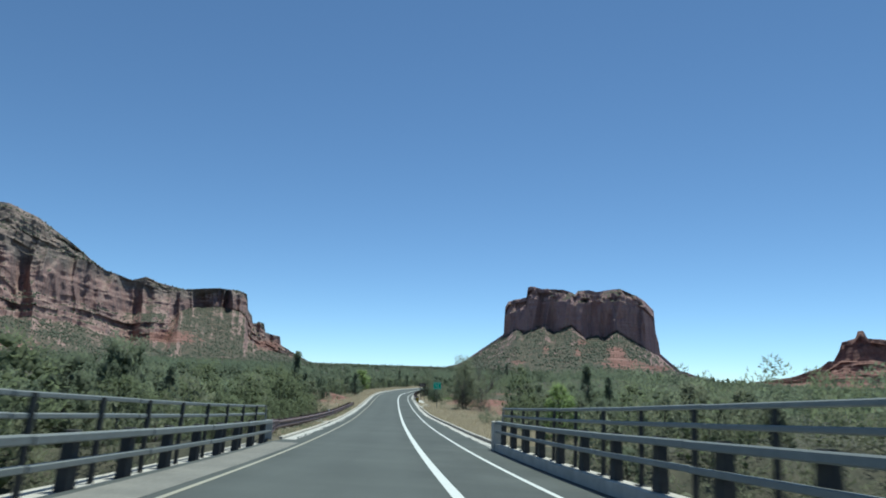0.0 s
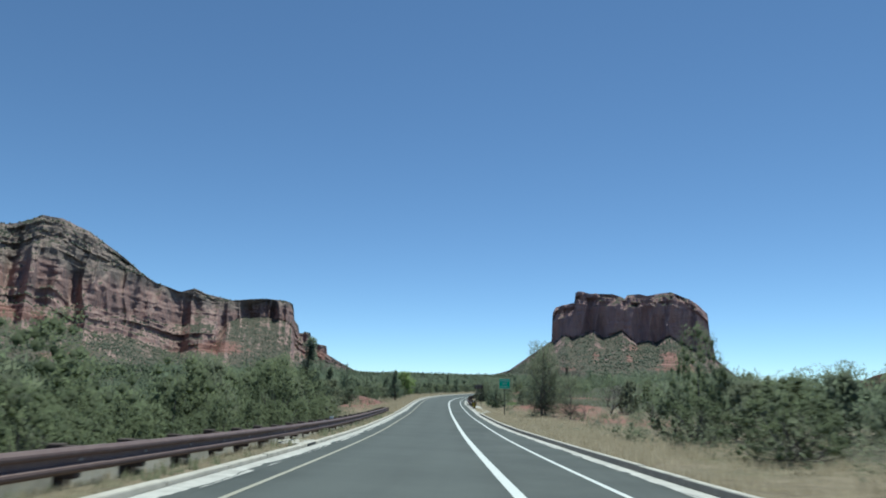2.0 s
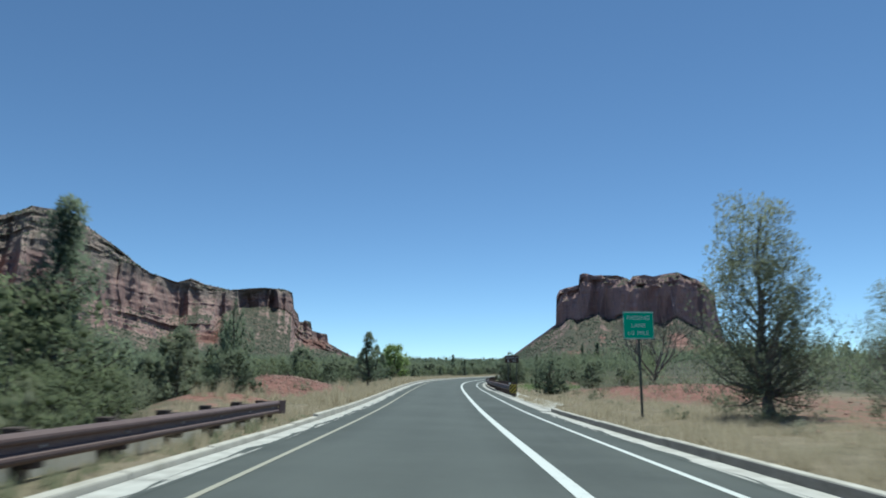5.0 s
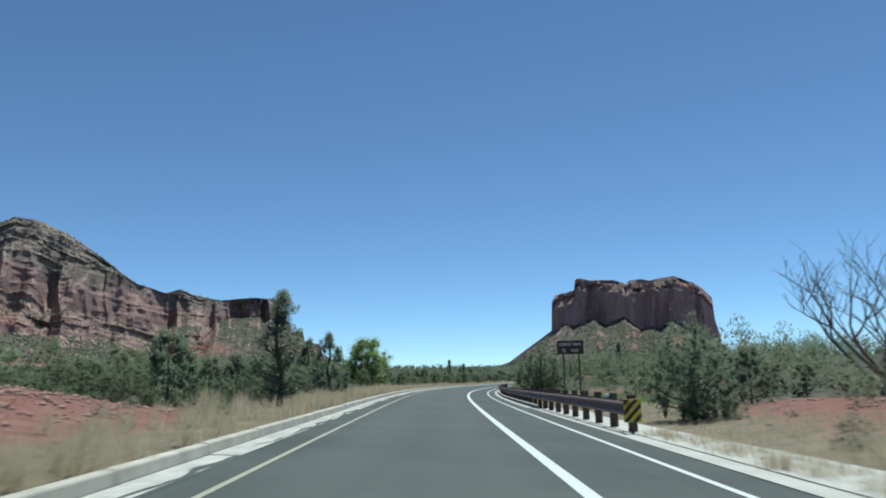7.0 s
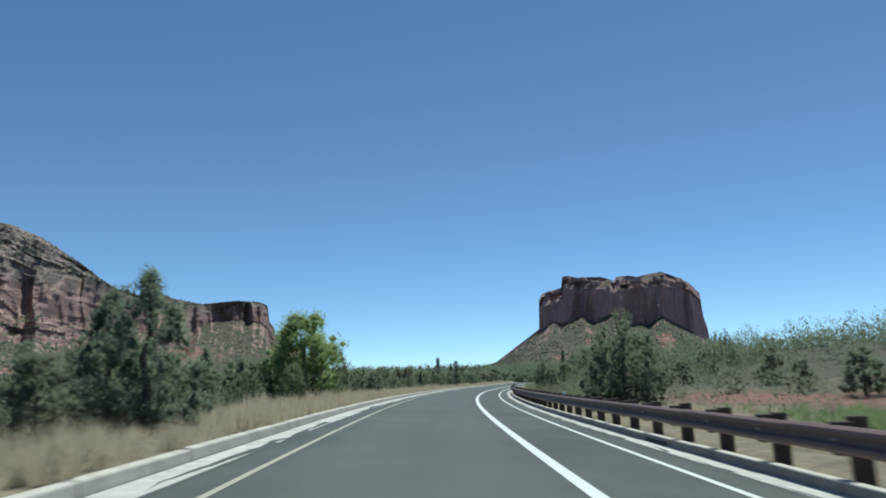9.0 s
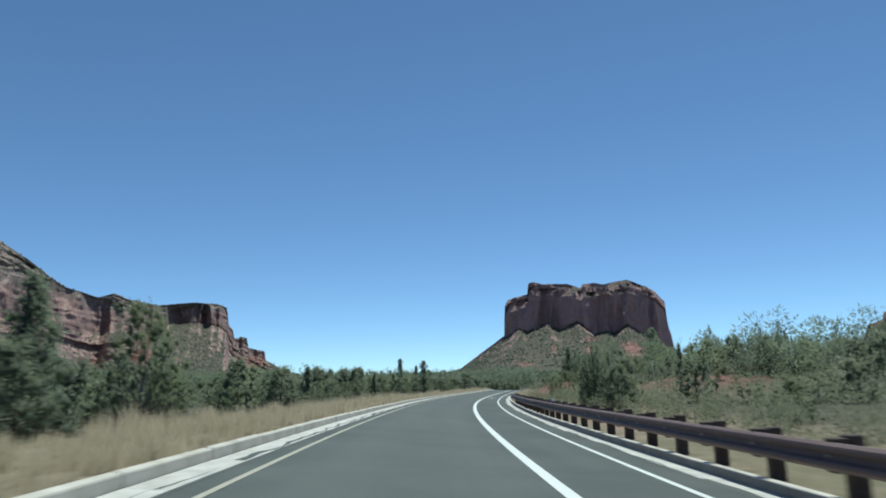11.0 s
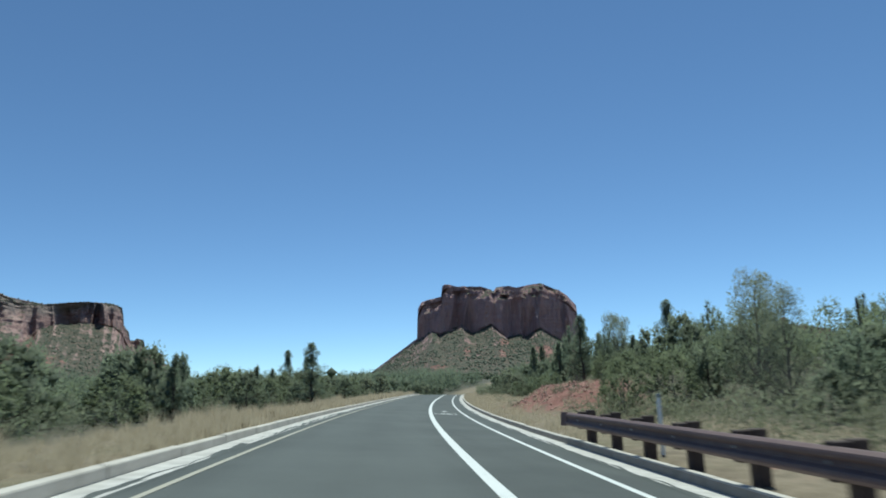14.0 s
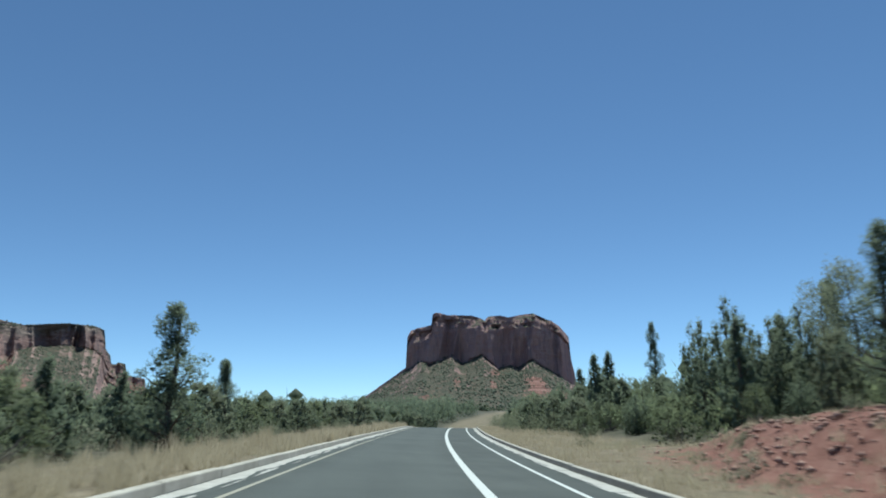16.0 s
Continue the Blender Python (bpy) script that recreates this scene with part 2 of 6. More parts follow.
# ---- mesh helpers ----
def mesh_from(name, verts, faces, mat, smooth=False):
    me = bpy.data.meshes.new(name)
    if isinstance(verts, np.ndarray) and isinstance(faces, np.ndarray):
        nf, k = faces.shape
        me.vertices.add(len(verts))
        me.vertices.foreach_set("co", np.asarray(verts, np.float32).ravel())
        me.loops.add(nf * k)
        me.loops.foreach_set("vertex_index", faces.astype(np.int32).ravel())
        me.polygons.add(nf)
        me.polygons.foreach_set("loop_start", np.arange(0, nf * k, k, dtype=np.int32))
        me.update(calc_edges=True)
        me.validate()
    else:
        me.from_pydata([tuple(v) for v in verts], [], [tuple(f) for f in faces])
        me.update()
    if smooth:
        me.polygons.foreach_set("use_smooth", [True] * len(me.polygons))
    me.materials.append(mat)
    return me


def part(name, me, parent, m=None, label=""):
    """One mesh object under a thing or part. m: its pose in the parent."""
    ob = new(name, me)
    ob.parent = parent
    if m is not None:
        ob.matrix_basis = m
    return tagged(ob, label) if label else ob


def box_mesh(name, sx, sy, sz, mat, bevel=0.01, base=True, taper=1.0):
    """A bevelled box with its base (or middle) at the origin; taper narrows its top along y."""
    bm = bmesh.new()
    bmesh.ops.create_cube(bm, size=1)
    for v in bm.verts:
        k = taper if v.co.z > 0 else 1.0
        v.co = (v.co.x * sx, v.co.y * sy * k, (v.co.z + (0.5 if base else 0)) * sz)
    if bevel:
        bmesh.ops.bevel(bm, geom=bm.edges[:], offset=bevel, segments=1, affect="EDGES")
    me = bpy.data.meshes.new(name)
    bm.to_mesh(me)
    bm.free()
    me.materials.append(mat)
    return me


def tube(points, radii, sides=6):
    """Vertices and quads of a tapered tube."""
    vs, fs = [], []
    for i, (q, r) in enumerate(zip(points, radii)):
        d = (Vector(points[min(i + 1, len(points) - 1)]) - Vector(points[max(i - 1, 0)])).normalized()
        a = d.orthogonal().normalized()
        b = d.cross(a)
        vs += [Vector(q) + r * (math.cos(t) * a + math.sin(t) * b) for t in (k * math.tau / sides for k in range(sides))]
        if i:
            o = (i - 1) * sides
            fs += [(o + k, o + (k + 1) % sides, o + sides + (k + 1) % sides, o + sides + k) for k in range(sides)]
    return vs, fs


def join_tubes(list_of):
    vs, fs = [], []
    for v, f in list_of:
        o = len(vs)
        vs += v
        fs += [tuple(i + o for i in q) for q in f]
    return vs, fs


# ---- the line of the road: heading, height and cross-fall every 20 m from s = -20 ----
STEP = 20.0
PSI = [0.0789, 0.0751, 0.0711, 0.0678, 0.0653, 0.0642, 0.0627, 0.0591, 0.0484, 0.0252, -0.006, -0.0386, -0.0708, -0.1003, -0.1257, -0.146, -0.1648, -0.1837, -0.2025, -0.2214, -0.2403, -0.2591, -0.278]
ZED = [0.877, 0.0, -0.89, -1.52, -1.943, -2.105, -2.148, -1.97, -1.766, -1.605, -1.477, -1.366, -1.229, -1.106, -0.963, -0.761, -0.534, -0.26, -0.3, -0.75, -1.4, -2.1, -2.8]
FALL = [0.0429, 0.0367, 0.0302, 0.0234, 0.0209, 0.0237, 0.0321, 0.0459, 0.0628, 0.0729, 0.0712, 0.0656, 0.0632, 0.0633, 0.0549, 0.0475, 0.0402, 0.032, 0.0236, 0.0153, 0.0071, -0.001, -0.0091]
SF = np.arange(-20, 420.1, 1.0)


def glide(v):
    v = np.array(v)
    u = (SF + 20) / STEP
    i = np.clip(u.astype(int), 0, len(v) - 2)
    f = u - i
    e = np.r_[2 * v[0] - v[1], v, 2 * v[-1] - v[-2]]
    a, b, c, d = e[i], e[i + 1], e[i + 2], e[i + 3]
    return b + 0.5 * f * (c - a + f * (2 * a - 5 * b + 4 * c - d + f * (3 * (b - c) + d - a)))


R_PSI, R_Z, R_FALL = glide(PSI), glide(ZED), glide(FALL)
R_X, R_Y = np.cumsum(-np.sin(R_PSI)), np.cumsum(np.cos(R_PSI))
R_X, R_Y = R_X - R_X[20], R_Y - R_Y[20]


def centre(s):
    """x, y, z, heading and cross-fall of the lane's middle at s metres; straight on past the ends."""
    s = np.asarray(s, float)
    c = np.clip(s, SF[0], SF[-1])
    x, y, z, psi, k = (np.interp(c, SF, v) for v in (R_X, R_Y, R_Z, R_PSI, R_FALL))
    over = s - c
    return x - over * np.sin(psi), y + over * np.cos(psi), z, psi, k


def on_road(s, lat, h=0.0):
    """World places at s metres along and lat metres to the right, h above the road's plane."""
    x, y, z, psi, k = centre(s)
    return np.stack([x + lat * np.cos(psi), y + lat * np.sin(psi), z - lat * k + h], -1)


def along(x, y):
    """s and lat of world places near the road."""
    s = np.array(y, float)
    for _ in range(5):
        cx, cy, _, psi, _ = centre(s)
        lat = (x - cx) * np.cos(psi) + (y - cy) * np.sin(psi)
        fwd = -(x - cx) * np.sin(psi) + (y - cy) * np.cos(psi)
        s = s + np.clip(fwd, -60, 60)
    return s, lat


def step(v, a, b):
    t = np.clip((np.asarray(v, float) - a) / (b - a), 0, 1)
    return t * t * (3 - 2 * t)


def right_kerb(s):
    return 5.15 + 0.5 * (1 - step(s, 52, 78))


def left_kerb(s):
    return -3.25 + 0.25 * step(s, 130, 195)


def pose_on(s, lat, h=0.0, turn=0.0, plumb=False):
    """A pose on the road: local y runs ahead, x to the right."""
    q = on_road(s, lat, h)
    _, _, _, psi, k = centre(s)
    _, _, z0, _, _ = centre(s - 0.5)
    _, _, z1, _, _ = centre(s + 0.5)
    m = Matrix.Translation(Vector(q)) @ Euler((0, 0, float(psi) + turn)).to_matrix().to_4x4()
    return m if plumb else m @ Euler((math.atan(float(z1 - z0)), math.atan(float(k)), 0)).to_matrix().to_4x4()


LATTICE = np.random.RandomState(7).uniform(-1, 1, (256, 256))


def wobble(x, y, size, octaves=4, seed=0.0):
    """Smooth lattice noise in -1..1 over places x, y, with features of that size."""
    v, a, t = 0.0, 1.0, 0.0
    for i in range(octaves):
        k = 2 ** i / size * 1.6
        c, s_ = math.cos(i * 0.9 + seed * 0.3), math.sin(i * 0.9 + seed * 0.3)
        u, w = (c * x - s_ * y) * k + seed * 17.3 + i * 31.7, (s_ * x + c * y) * k + seed * 5.1 + i * 11.9
        iu, iw = np.floor(u).astype(int), np.floor(w).astype(int)
        fu, fw = u - iu, w - iw
        fu, fw = fu * fu * (3 - 2 * fu), fw * fw * (3 - 2 * fw)
        g = lambda p, q: LATTICE[(iu + p) & 255, (iw + q) & 255]  # noqa: E731
        v = v + a * ((g(0, 0) * (1 - fu) + g(1, 0) * fu) * (1 - fw) + (g(0, 1) * (1 - fu) + g(1, 1) * fu) * fw)
        t += a
        a *= 0.55
    return v / t * 1.4


def bump_at(s, lat, s0, l0, rs, rl, h):
    return h * np.exp(-(((s - s0) / rs) ** 2 + ((lat - l0) / rl) ** 2))


# the other carriageway, seen down a gap in the trees: start, direction, height and rise
SIDE_A, SIDE_B = on_road(216.0, -20.0)[:2], on_road(322.0, -86.0)[:2]
SIDE_DIR = (SIDE_B - SIDE_A) / np.linalg.norm(SIDE_B - SIDE_A)
SIDE_Z, SIDE_RISE = -2.35, 0.013


def side_road(x, y):
    """Metres along the other carriageway and to its right."""
    dx, dy = x - SIDE_A[0], y - SIDE_A[1]
    return dx * SIDE_DIR[0] + dy * SIDE_DIR[1], dx * SIDE_DIR[1] - dy * SIDE_DIR[0]


def in_gap(s, lat):
    """Mask of the gap in the trees that opens onto the other carriageway, and of its bed."""
    s, lat = np.asarray(s, float), np.asarray(lat, float)
    q = on_road(s, lat)
    way = lat + 1.0 + 0.54 * (s - 180)
    gap = (lat < -6) & (s > 184) & (s < 246) & (way > -2.0) & (way < 3.3)
    u, off = side_road(q[..., 0], q[..., 1])
    return gap | ((np.abs(off) < 4.4) & (u > 6) & (u < 112))


def ground_z(x, y):
    """Height of the land at world places, with masks for red earth and woodland floor."""
    x, y = np.asarray(x, float), np.asarray(y, float)
    s, lat = along(x, y)
    _, _, z, _, k = centre(s)
    rk, lk = right_kerb(s), left_kerb(s)
    plane = z - np.clip(lat, lk, rk) * k
    dl, dr = np.maximum(0, lk - lat), np.maximum(0, lat - rk)
    bank_l = step(s, 24, 36) * (1 - step(s, 84, 100))
    side = np.where(lat < 0, -0.04 * np.minimum(dl, 12) - bank_l * 0.25 * np.minimum(np.maximum(dl - 0.7, 0), 11), 0.015 * np.minimum(dr, 20))
    side = side - 0.05 * np.minimum(np.maximum(dl - 12, 0), 30) * (1 - bank_l)
    hill = step(s, 165, 235) * (1 - step(s, 380, 520)) * 0.07 * np.clip(lat - 11, 0, 45)
    hill = hill + step(s, 120, 150) * 0.025 * np.clip(lat - 10, 0, 60)
    side = side + hill + bump_at(s, lat, 117, -10.5, 8, 3.4, 1.3) + bump_at(s, lat, 118, 16, 11, 5, 0.6)
    side = side + bump_at(s, lat, 212, 17, 9, 6, 1.2) + bump_at(s, lat, 96, -8, 5, 2.5, 0.9)
    # the cut red bank: a rough slope up to a level top
    cut = lat - 7.2 - 0.28 * np.maximum(s - 257, 0) + 0.5 * wobble(x, y, 3.5, 3, 8.0)
    bank = step(cut, 0.0, 3.0) * step(s, 236, 248) * (1 - step(s, 258, 272)) * (1 - step(lat, 20, 34))
    side = side + bank * (1.2 + 0.22 * wobble(x, y, 2.2, 3, 4.0))
    off = np.maximum(dl, dr)
    paved = step(s, 99, 104) * (1 - step(s, 136, 143)) * step(lat, 4, 5) * (1 - step(lat, 7.9, 9.5))
    near = plane + side + 0.11 - 0.15 * paved + 0.16 * wobble(x, y, 9, 4) * step(off, 0.6, 4) * (1 - paved) + 0.5 * wobble(x, y, 34, 3, 2.0) * step(off, 5, 18)
    near = np.where((lat > lk + 0.05) & (lat < rk - 0.05), plane - 0.35, near)
    gully = step(-s, -27, -15) * (1 - step(-s, 45, 70))
    near = near - gully * (4.8 + 0.6 * wobble(x, y, 12, 3, 1.0))
    # the wide land
    r, az = np.hypot(x, y), np.degrees(np.arctan2(x, np.maximum(y, 1e-6)))
    lift = np.interp(az, [-60, -30, -12, -6, 4, 14, 20, 26, 60], [0.022, 0.029, 0.0262, 0.0252, 0.0245, 0.018, 0.0135, 0.0085, 0.012])
    far = -3.0 + lift * np.clip(r - 200, 0, 3200) + 2.2 * wobble(x, y, 210, 4, 3.0) * step(r, 150, 700)
    w = np.maximum(step(np.abs(lat), 55, 170), np.maximum(step(s, 330, 560), step(-s, 60, 160)))
    zz = near * (1 - w) + far * w
    u, off = side_road(x, y)
    zz = zz + (SIDE_Z + SIDE_RISE * u - zz) * (1 - step(np.abs(off), 4.2, 9)) * step(u, 0, 8) * (1 - step(u, 108, 122))
    red = np.clip(bump_at(s, lat, 84, 15, 28, 6.5, 0.62) + bump_at(s, lat, 252, 10.2, 13, 3.2, 1.3) + bump_at(s, lat, 117.5, -8.6, 9, 3.2, 1.6) + bump_at(s, lat, 121, 15, 13, 5.5, 1.3)
                  + bump_at(s, lat, 212, 17, 9, 5, 1.0) + bump_at(s, lat, 98, -7.5, 5, 2.5, 0.9) + bump_at(s, lat, 165, 27, 14, 6, 1.0) + bump_at(s, lat, 162, 14, 16, 3.5, 0.9) + bump_at(s, lat, 200, 6.3, 26, 1.1, 0.52), 0, 1)
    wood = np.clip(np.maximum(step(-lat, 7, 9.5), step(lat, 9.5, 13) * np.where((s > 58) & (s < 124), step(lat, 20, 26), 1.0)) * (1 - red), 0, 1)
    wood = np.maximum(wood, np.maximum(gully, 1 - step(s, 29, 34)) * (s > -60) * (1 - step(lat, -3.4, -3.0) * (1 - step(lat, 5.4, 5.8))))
    return zz, red, wood


# ---- the land: one sheet ----
def build_ground():
    grow = [0.6 * 1.16 ** i for i in range(1, 52)]
    xs = np.r_[-np.cumsum(grow)[::-1] - 40, np.arange(-40, 50.1, 0.6), 50 + np.cumsum(grow)]
    ahead = np.cumsum([1.1 * 1.075 ** i for i in range(1, 78)])
    back = np.cumsum([1.1 * 1.16 ** i for i in range(1, 36)])
    ys = np.r_[-30 - back[::-1], np.arange(-30, 320.1, 1.1), 320 + ahead]
    gx, gy = np.meshgrid(xs, ys)
    z, red, wood = ground_z(gx.ravel(), gy.ravel())
    n, m = len(xs), len(ys)
    i = np.arange(n * m).reshape(m, n)
    faces = np.stack([i[:-1, :-1], i[:-1, 1:], i[1:, 1:], i[1:, :-1]], -1).reshape(-1, 4)
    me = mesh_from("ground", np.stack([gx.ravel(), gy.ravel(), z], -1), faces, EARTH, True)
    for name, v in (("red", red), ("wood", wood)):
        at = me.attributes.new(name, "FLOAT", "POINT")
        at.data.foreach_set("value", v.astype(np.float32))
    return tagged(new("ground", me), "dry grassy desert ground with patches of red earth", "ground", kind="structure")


build_ground()


def strip(name, mat, s0, s1, lats, h, ds=1.5, wear=None):
    """A ribbon along the road with the given lateral offsets (numbers or functions of s)."""
    ss = np.arange(s0, s1 + 0.01, ds)
    cols = [np.broadcast_to(l(ss) if callable(l) else l, ss.shape) for l in lats]
    hs = h if isinstance(h, (list, tuple)) else [h] * len(lats)
    pts = np.stack([on_road(ss, c, q) for c, q in zip(cols, hs)], 1)
    n = len(cols)
    i = np.arange(len(ss) * n).reshape(len(ss), n)
    faces = np.stack([i[:-1, :-1], i[:-1, 1:], i[1:, 1:], i[1:, :-1]], -1).reshape(-1, 4)
    me = mesh_from(name, pts.reshape(-1, 3), faces, mat)
    if wear is not None:
        at = me.attributes.new("wear", "FLOAT", "POINT")
        at.data.foreach_set("value", np.tile(np.asarray(wear, np.float32), len(ss)))
    return me


road_lats = [left_kerb, -2.3, -1.75, -1.2, -0.7, 0.0, 0.7, 1.2, 1.75, 2.3, 3.0, 3.8, 4.6, right_kerb]
road = tagged(new("road", strip("road", ASPHALT, -70, 418, road_lats, 0.0, 2.0, [0, 0, 0.2, 0.9, 0.8, 0.45, 0.8, 0.9, 0.2, 0, 0, 0, 0, 0])),
              "grey worn asphalt road lane with a cycle lane", "road", kind="structure")
LINES = (("lane_line", YELLOW, -2.045, -1.955, "worn dull yellow line along the road's inner edge"),
         ("lane_line", WHITE, 1.9, 2.1, "broad solid white line beside the cycle lane"),
         ("lane_line", WHITE, 3.745, 3.87, "solid white line along the road's outer edge"))
for name, mat, a, b, text in LINES:
    tagged(new(name, strip("lane_line", mat, -70, 418, [a, b], 0.006, 2.0)), text, "road marking", kind="structure")


# ---- kerbs and gutters, in cast lengths ----
def build_kerb(side, s0, s1, edge, sign):
    kerb = tagged(new("kerb_" + side), "pale concrete kerb with a rounded edge beside the road", "kerb", kind="structure")
    gut = tagged(new("gutter_" + side), "bleached concrete gutter with grit and stains", "gutter", kind="structure")
    length = 3.05
    bm = bmesh.new()
    prof = [(0.0, -0.3), (0.0, 0.012), (0.01, 0.14), (0.018, 0.157), (0.03, 0.163), (0.145, 0.168), (0.155, 0.158), (0.158, -0.3)]
    a = [bm.verts.new((sign * u, -length / 2 + 0.012, v)) for u, v in prof]
    b = [bm.verts.new((sign * u, length / 2 - 0.012, v)) for u, v in prof]
    for i in range(len(prof)):
        j = (i + 1) % len(prof)
        bm.faces.new((a[i], a[j], b[j], b[i]))
    bm.faces.new(a)
    bm.faces.new(b)
    bmesh.ops.recalc_face_normals(bm, faces=bm.faces)
    kme = bpy.data.meshes.new("kerb_length")
    bm.to_mesh(kme)
    bm.free()
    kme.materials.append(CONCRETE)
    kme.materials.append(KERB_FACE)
    # the right kerb's road-facing side takes the darker concrete
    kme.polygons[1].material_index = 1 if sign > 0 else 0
    gme = box_mesh("gutter_slab", 0.46, length - 0.02, 0.2, GUTTER, 0.006)
    rnd = random.Random(3)
    s = s0 + length / 2
    while s < s1:
        e = float(edge(s))
        if sign > 0 and 102 < s < 138:
            s += length
            continue
        de = (float(edge(s + 1)) - float(edge(s - 1))) / 2
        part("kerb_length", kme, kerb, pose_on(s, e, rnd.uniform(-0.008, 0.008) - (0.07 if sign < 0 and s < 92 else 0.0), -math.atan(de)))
        part("gutter_slab", gme, gut, pose_on(s, e - sign * 0.24, -0.192 + rnd.uniform(-0.003, 0.003), -math.atan(de)))
        s += length


def left_edge(s):
    return left_kerb(s) + 0.19


def right_edge(s):
    return right_kerb(s) - 0.19


# ---- far rock masses ----
def ridges(arc, z, size, seed):
    return 1 - 2.6 * np.abs(wobble(arc, z, size, 2, seed))


def massif(name, mat, az, dist, foot, base, top, crest, runs, seed, label, cols, fins=1.0, steps=(4, 4), rows=(24, 26, 28, 28, 8), spots=(), scrub=(0, 0, 0), spurs=(0, 0), ribs=1.0):
    """A rock mass seen from afar: scree, a zone of ledges, a sheer wall cut into fins, a stepped upper slope, and a top that falls away behind.
    az: its bearings in degrees; dist: (bearing, metres) of the crest; foot, base, top, crest: (bearing, slope from the origin) of the zones' edges;
    runs: depth of the scree, run of the ledges and of the upper slope for their rise, depth of the wall and of the back;
    spurs: reach in metres of the buttresses that run down from the crest, and the bearing where they end; ribs: relief of the wall's narrow ribs."""
    a = np.linspace(az[0], az[1], cols)
    D, s1, s2, s3, s4 = (np.interp(a, *np.array(t).T) for t in (dist, foot, base, top, crest))
    arc = np.radians(a) * D
    s3 = np.minimum(s3, s4 - 0.0004)
    s2 = np.minimum(s2 + 0.0012 * wobble(arc, 0 * arc, 70, 3, seed + 20), s3 - 0.0004)
    s1 = np.minimum(s1, s2 - 0.0004)
    scree, run_a, wall, run_c, back = runs
    r4 = D
    half = max(3, int(0.45 / (a[1] - a[0])))
    ease = lambda q: np.convolve(np.pad(q, half, "edge"), np.ones(2 * half + 1) / (2 * half + 1), "valid")  # noqa: E731
    r3 = r4 - ease(run_c * (s4 - s3) * D)
    r2 = r3 - ease(wall * np.clip((s3 - s2) / 0.02, 0.1, 1))
    r1 = r2 - ease(run_a * (s2 - s1) * D)
    r0 = r1 - scree
    z1, z2, z3, z4 = s1 * r1, s2 * r2, s3 * r3, s4 * r4
    zb = np.minimum(ground_z(r0 * np.sin(np.radians(a)), r0 * np.cos(np.radians(a)))[0] - 5, z1 - 3)
    z4 = z4 + 1.6 * wobble(arc, 0 * arc, 45, 4, seed + 1)
    high = fins * np.clip(ease(z3 - z2) / 45, 0.06, 1)
    edge = np.clip((s4 - s3) * 60, 0, 1)

    prow = spurs[0] * (1 - step(a, spurs[1] - 0.9, spurs[1])) * np.clip(0.1 + 0.9 * ridges(arc, 0 * arc, 150, seed + 50) + 0.35 * ridges(arc, 0 * arc, 60, seed + 51), 0, 1.2)

    def spur(z):
        return prow * np.clip((z4 - z) / np.maximum(z4 - z1, 20), 0, 1) ** 1.25

    def fin(z):
        lean = z * 0.22
        return high * (30 * ridges(arc + lean, 0 * arc, 190, seed + 11) + 24 * ridges(arc - lean, 0 * arc, 80, seed + 12) + ribs * 11 * ridges(arc, z * 0.15, 36, seed + 13) + ribs * 3 * wobble(arc, z * 0.3, 18, 2, seed + 14))

    def stairs(v, n, shift):
        """Depth and height on n ledges at v; the ledges wander by shift."""
        u = np.clip(v * n + shift * math.sin(math.pi * v), 0, n - 1e-6)
        k, f = np.floor(u), u - np.floor(u)
        w = np.clip(0.55 + 0.9 * wobble(arc, k * 40, 85, 3, seed + 40), 0, 1)
        return (k + (1 - w) * f + w * step(f, 0.0, 0.6)) / n, (k + (1 - w) * f + w * step(f, 0.45, 0.95)) / n, k

    rowsets, n0, n1, n2, n3, n4 = [], *rows
    for v in np.linspace(0, 1, n0, endpoint=False):
        r = r0 + scree * v - 30 * (v == 0)
        gul = wobble(arc, 0 * arc + v * 60, 150, 4, seed + 2)
        z = zb + (z1 - zb) * (0.7 * v + 0.3 * v * v) + (11 * gul + 4 * wobble(arc, r, 40, 3, seed + 5)) * math.sin(math.pi * v) * np.clip((z1 - zb) / 90, 0, 1)
        rowsets.append((r + 18 * gul * (1 - v) - (0.5 * fin(z1) + spur(z1)) * v ** 2.5, z))
    shift_a = 2.2 * wobble(arc, 0 * arc, 140, 4, seed + 7)
    shift_c = 2.0 * wobble(arc, 0 * arc, 120, 4, seed + 8)
    for v in np.linspace(0, 1, n1, endpoint=False):
        d, h, k = stairs(v, steps[0], shift_a)
        z = z1 + (z2 - z1) * h
        spread = np.clip((z2 - z1) / 40, 0.05, 1) * math.sin(math.pi * v)
        rowsets.append((r1 + (r2 - r1) * d - fin(z) * (0.5 + 0.5 * v) - spur(z) - spread * (22 * wobble(arc, k * 70 + z * 0.3, 75, 3, seed + 3) + 12 * wobble(arc, k * 70 + z, 26, 3, seed + 4)), z))
    for v in np.linspace(0, 1, n2, endpoint=False):
        z = z2 + (z3 - z2) * v
        layer = (2.6 + 2.4 * ribs) * wobble(z + 6 * wobble(arc, 0 * arc, 200, 2, seed), arc * 0.06, 17, 3, seed + 6) + (1.2 + 1.8 * ribs) * wobble(arc, z, 16, 2, seed + 9)
        rowsets.append((r2 + (r3 - r2) * v - fin(z) * (1 - 0.12 * v) - spur(z) - layer * high * math.sin(math.pi * v) ** 0.5, z))
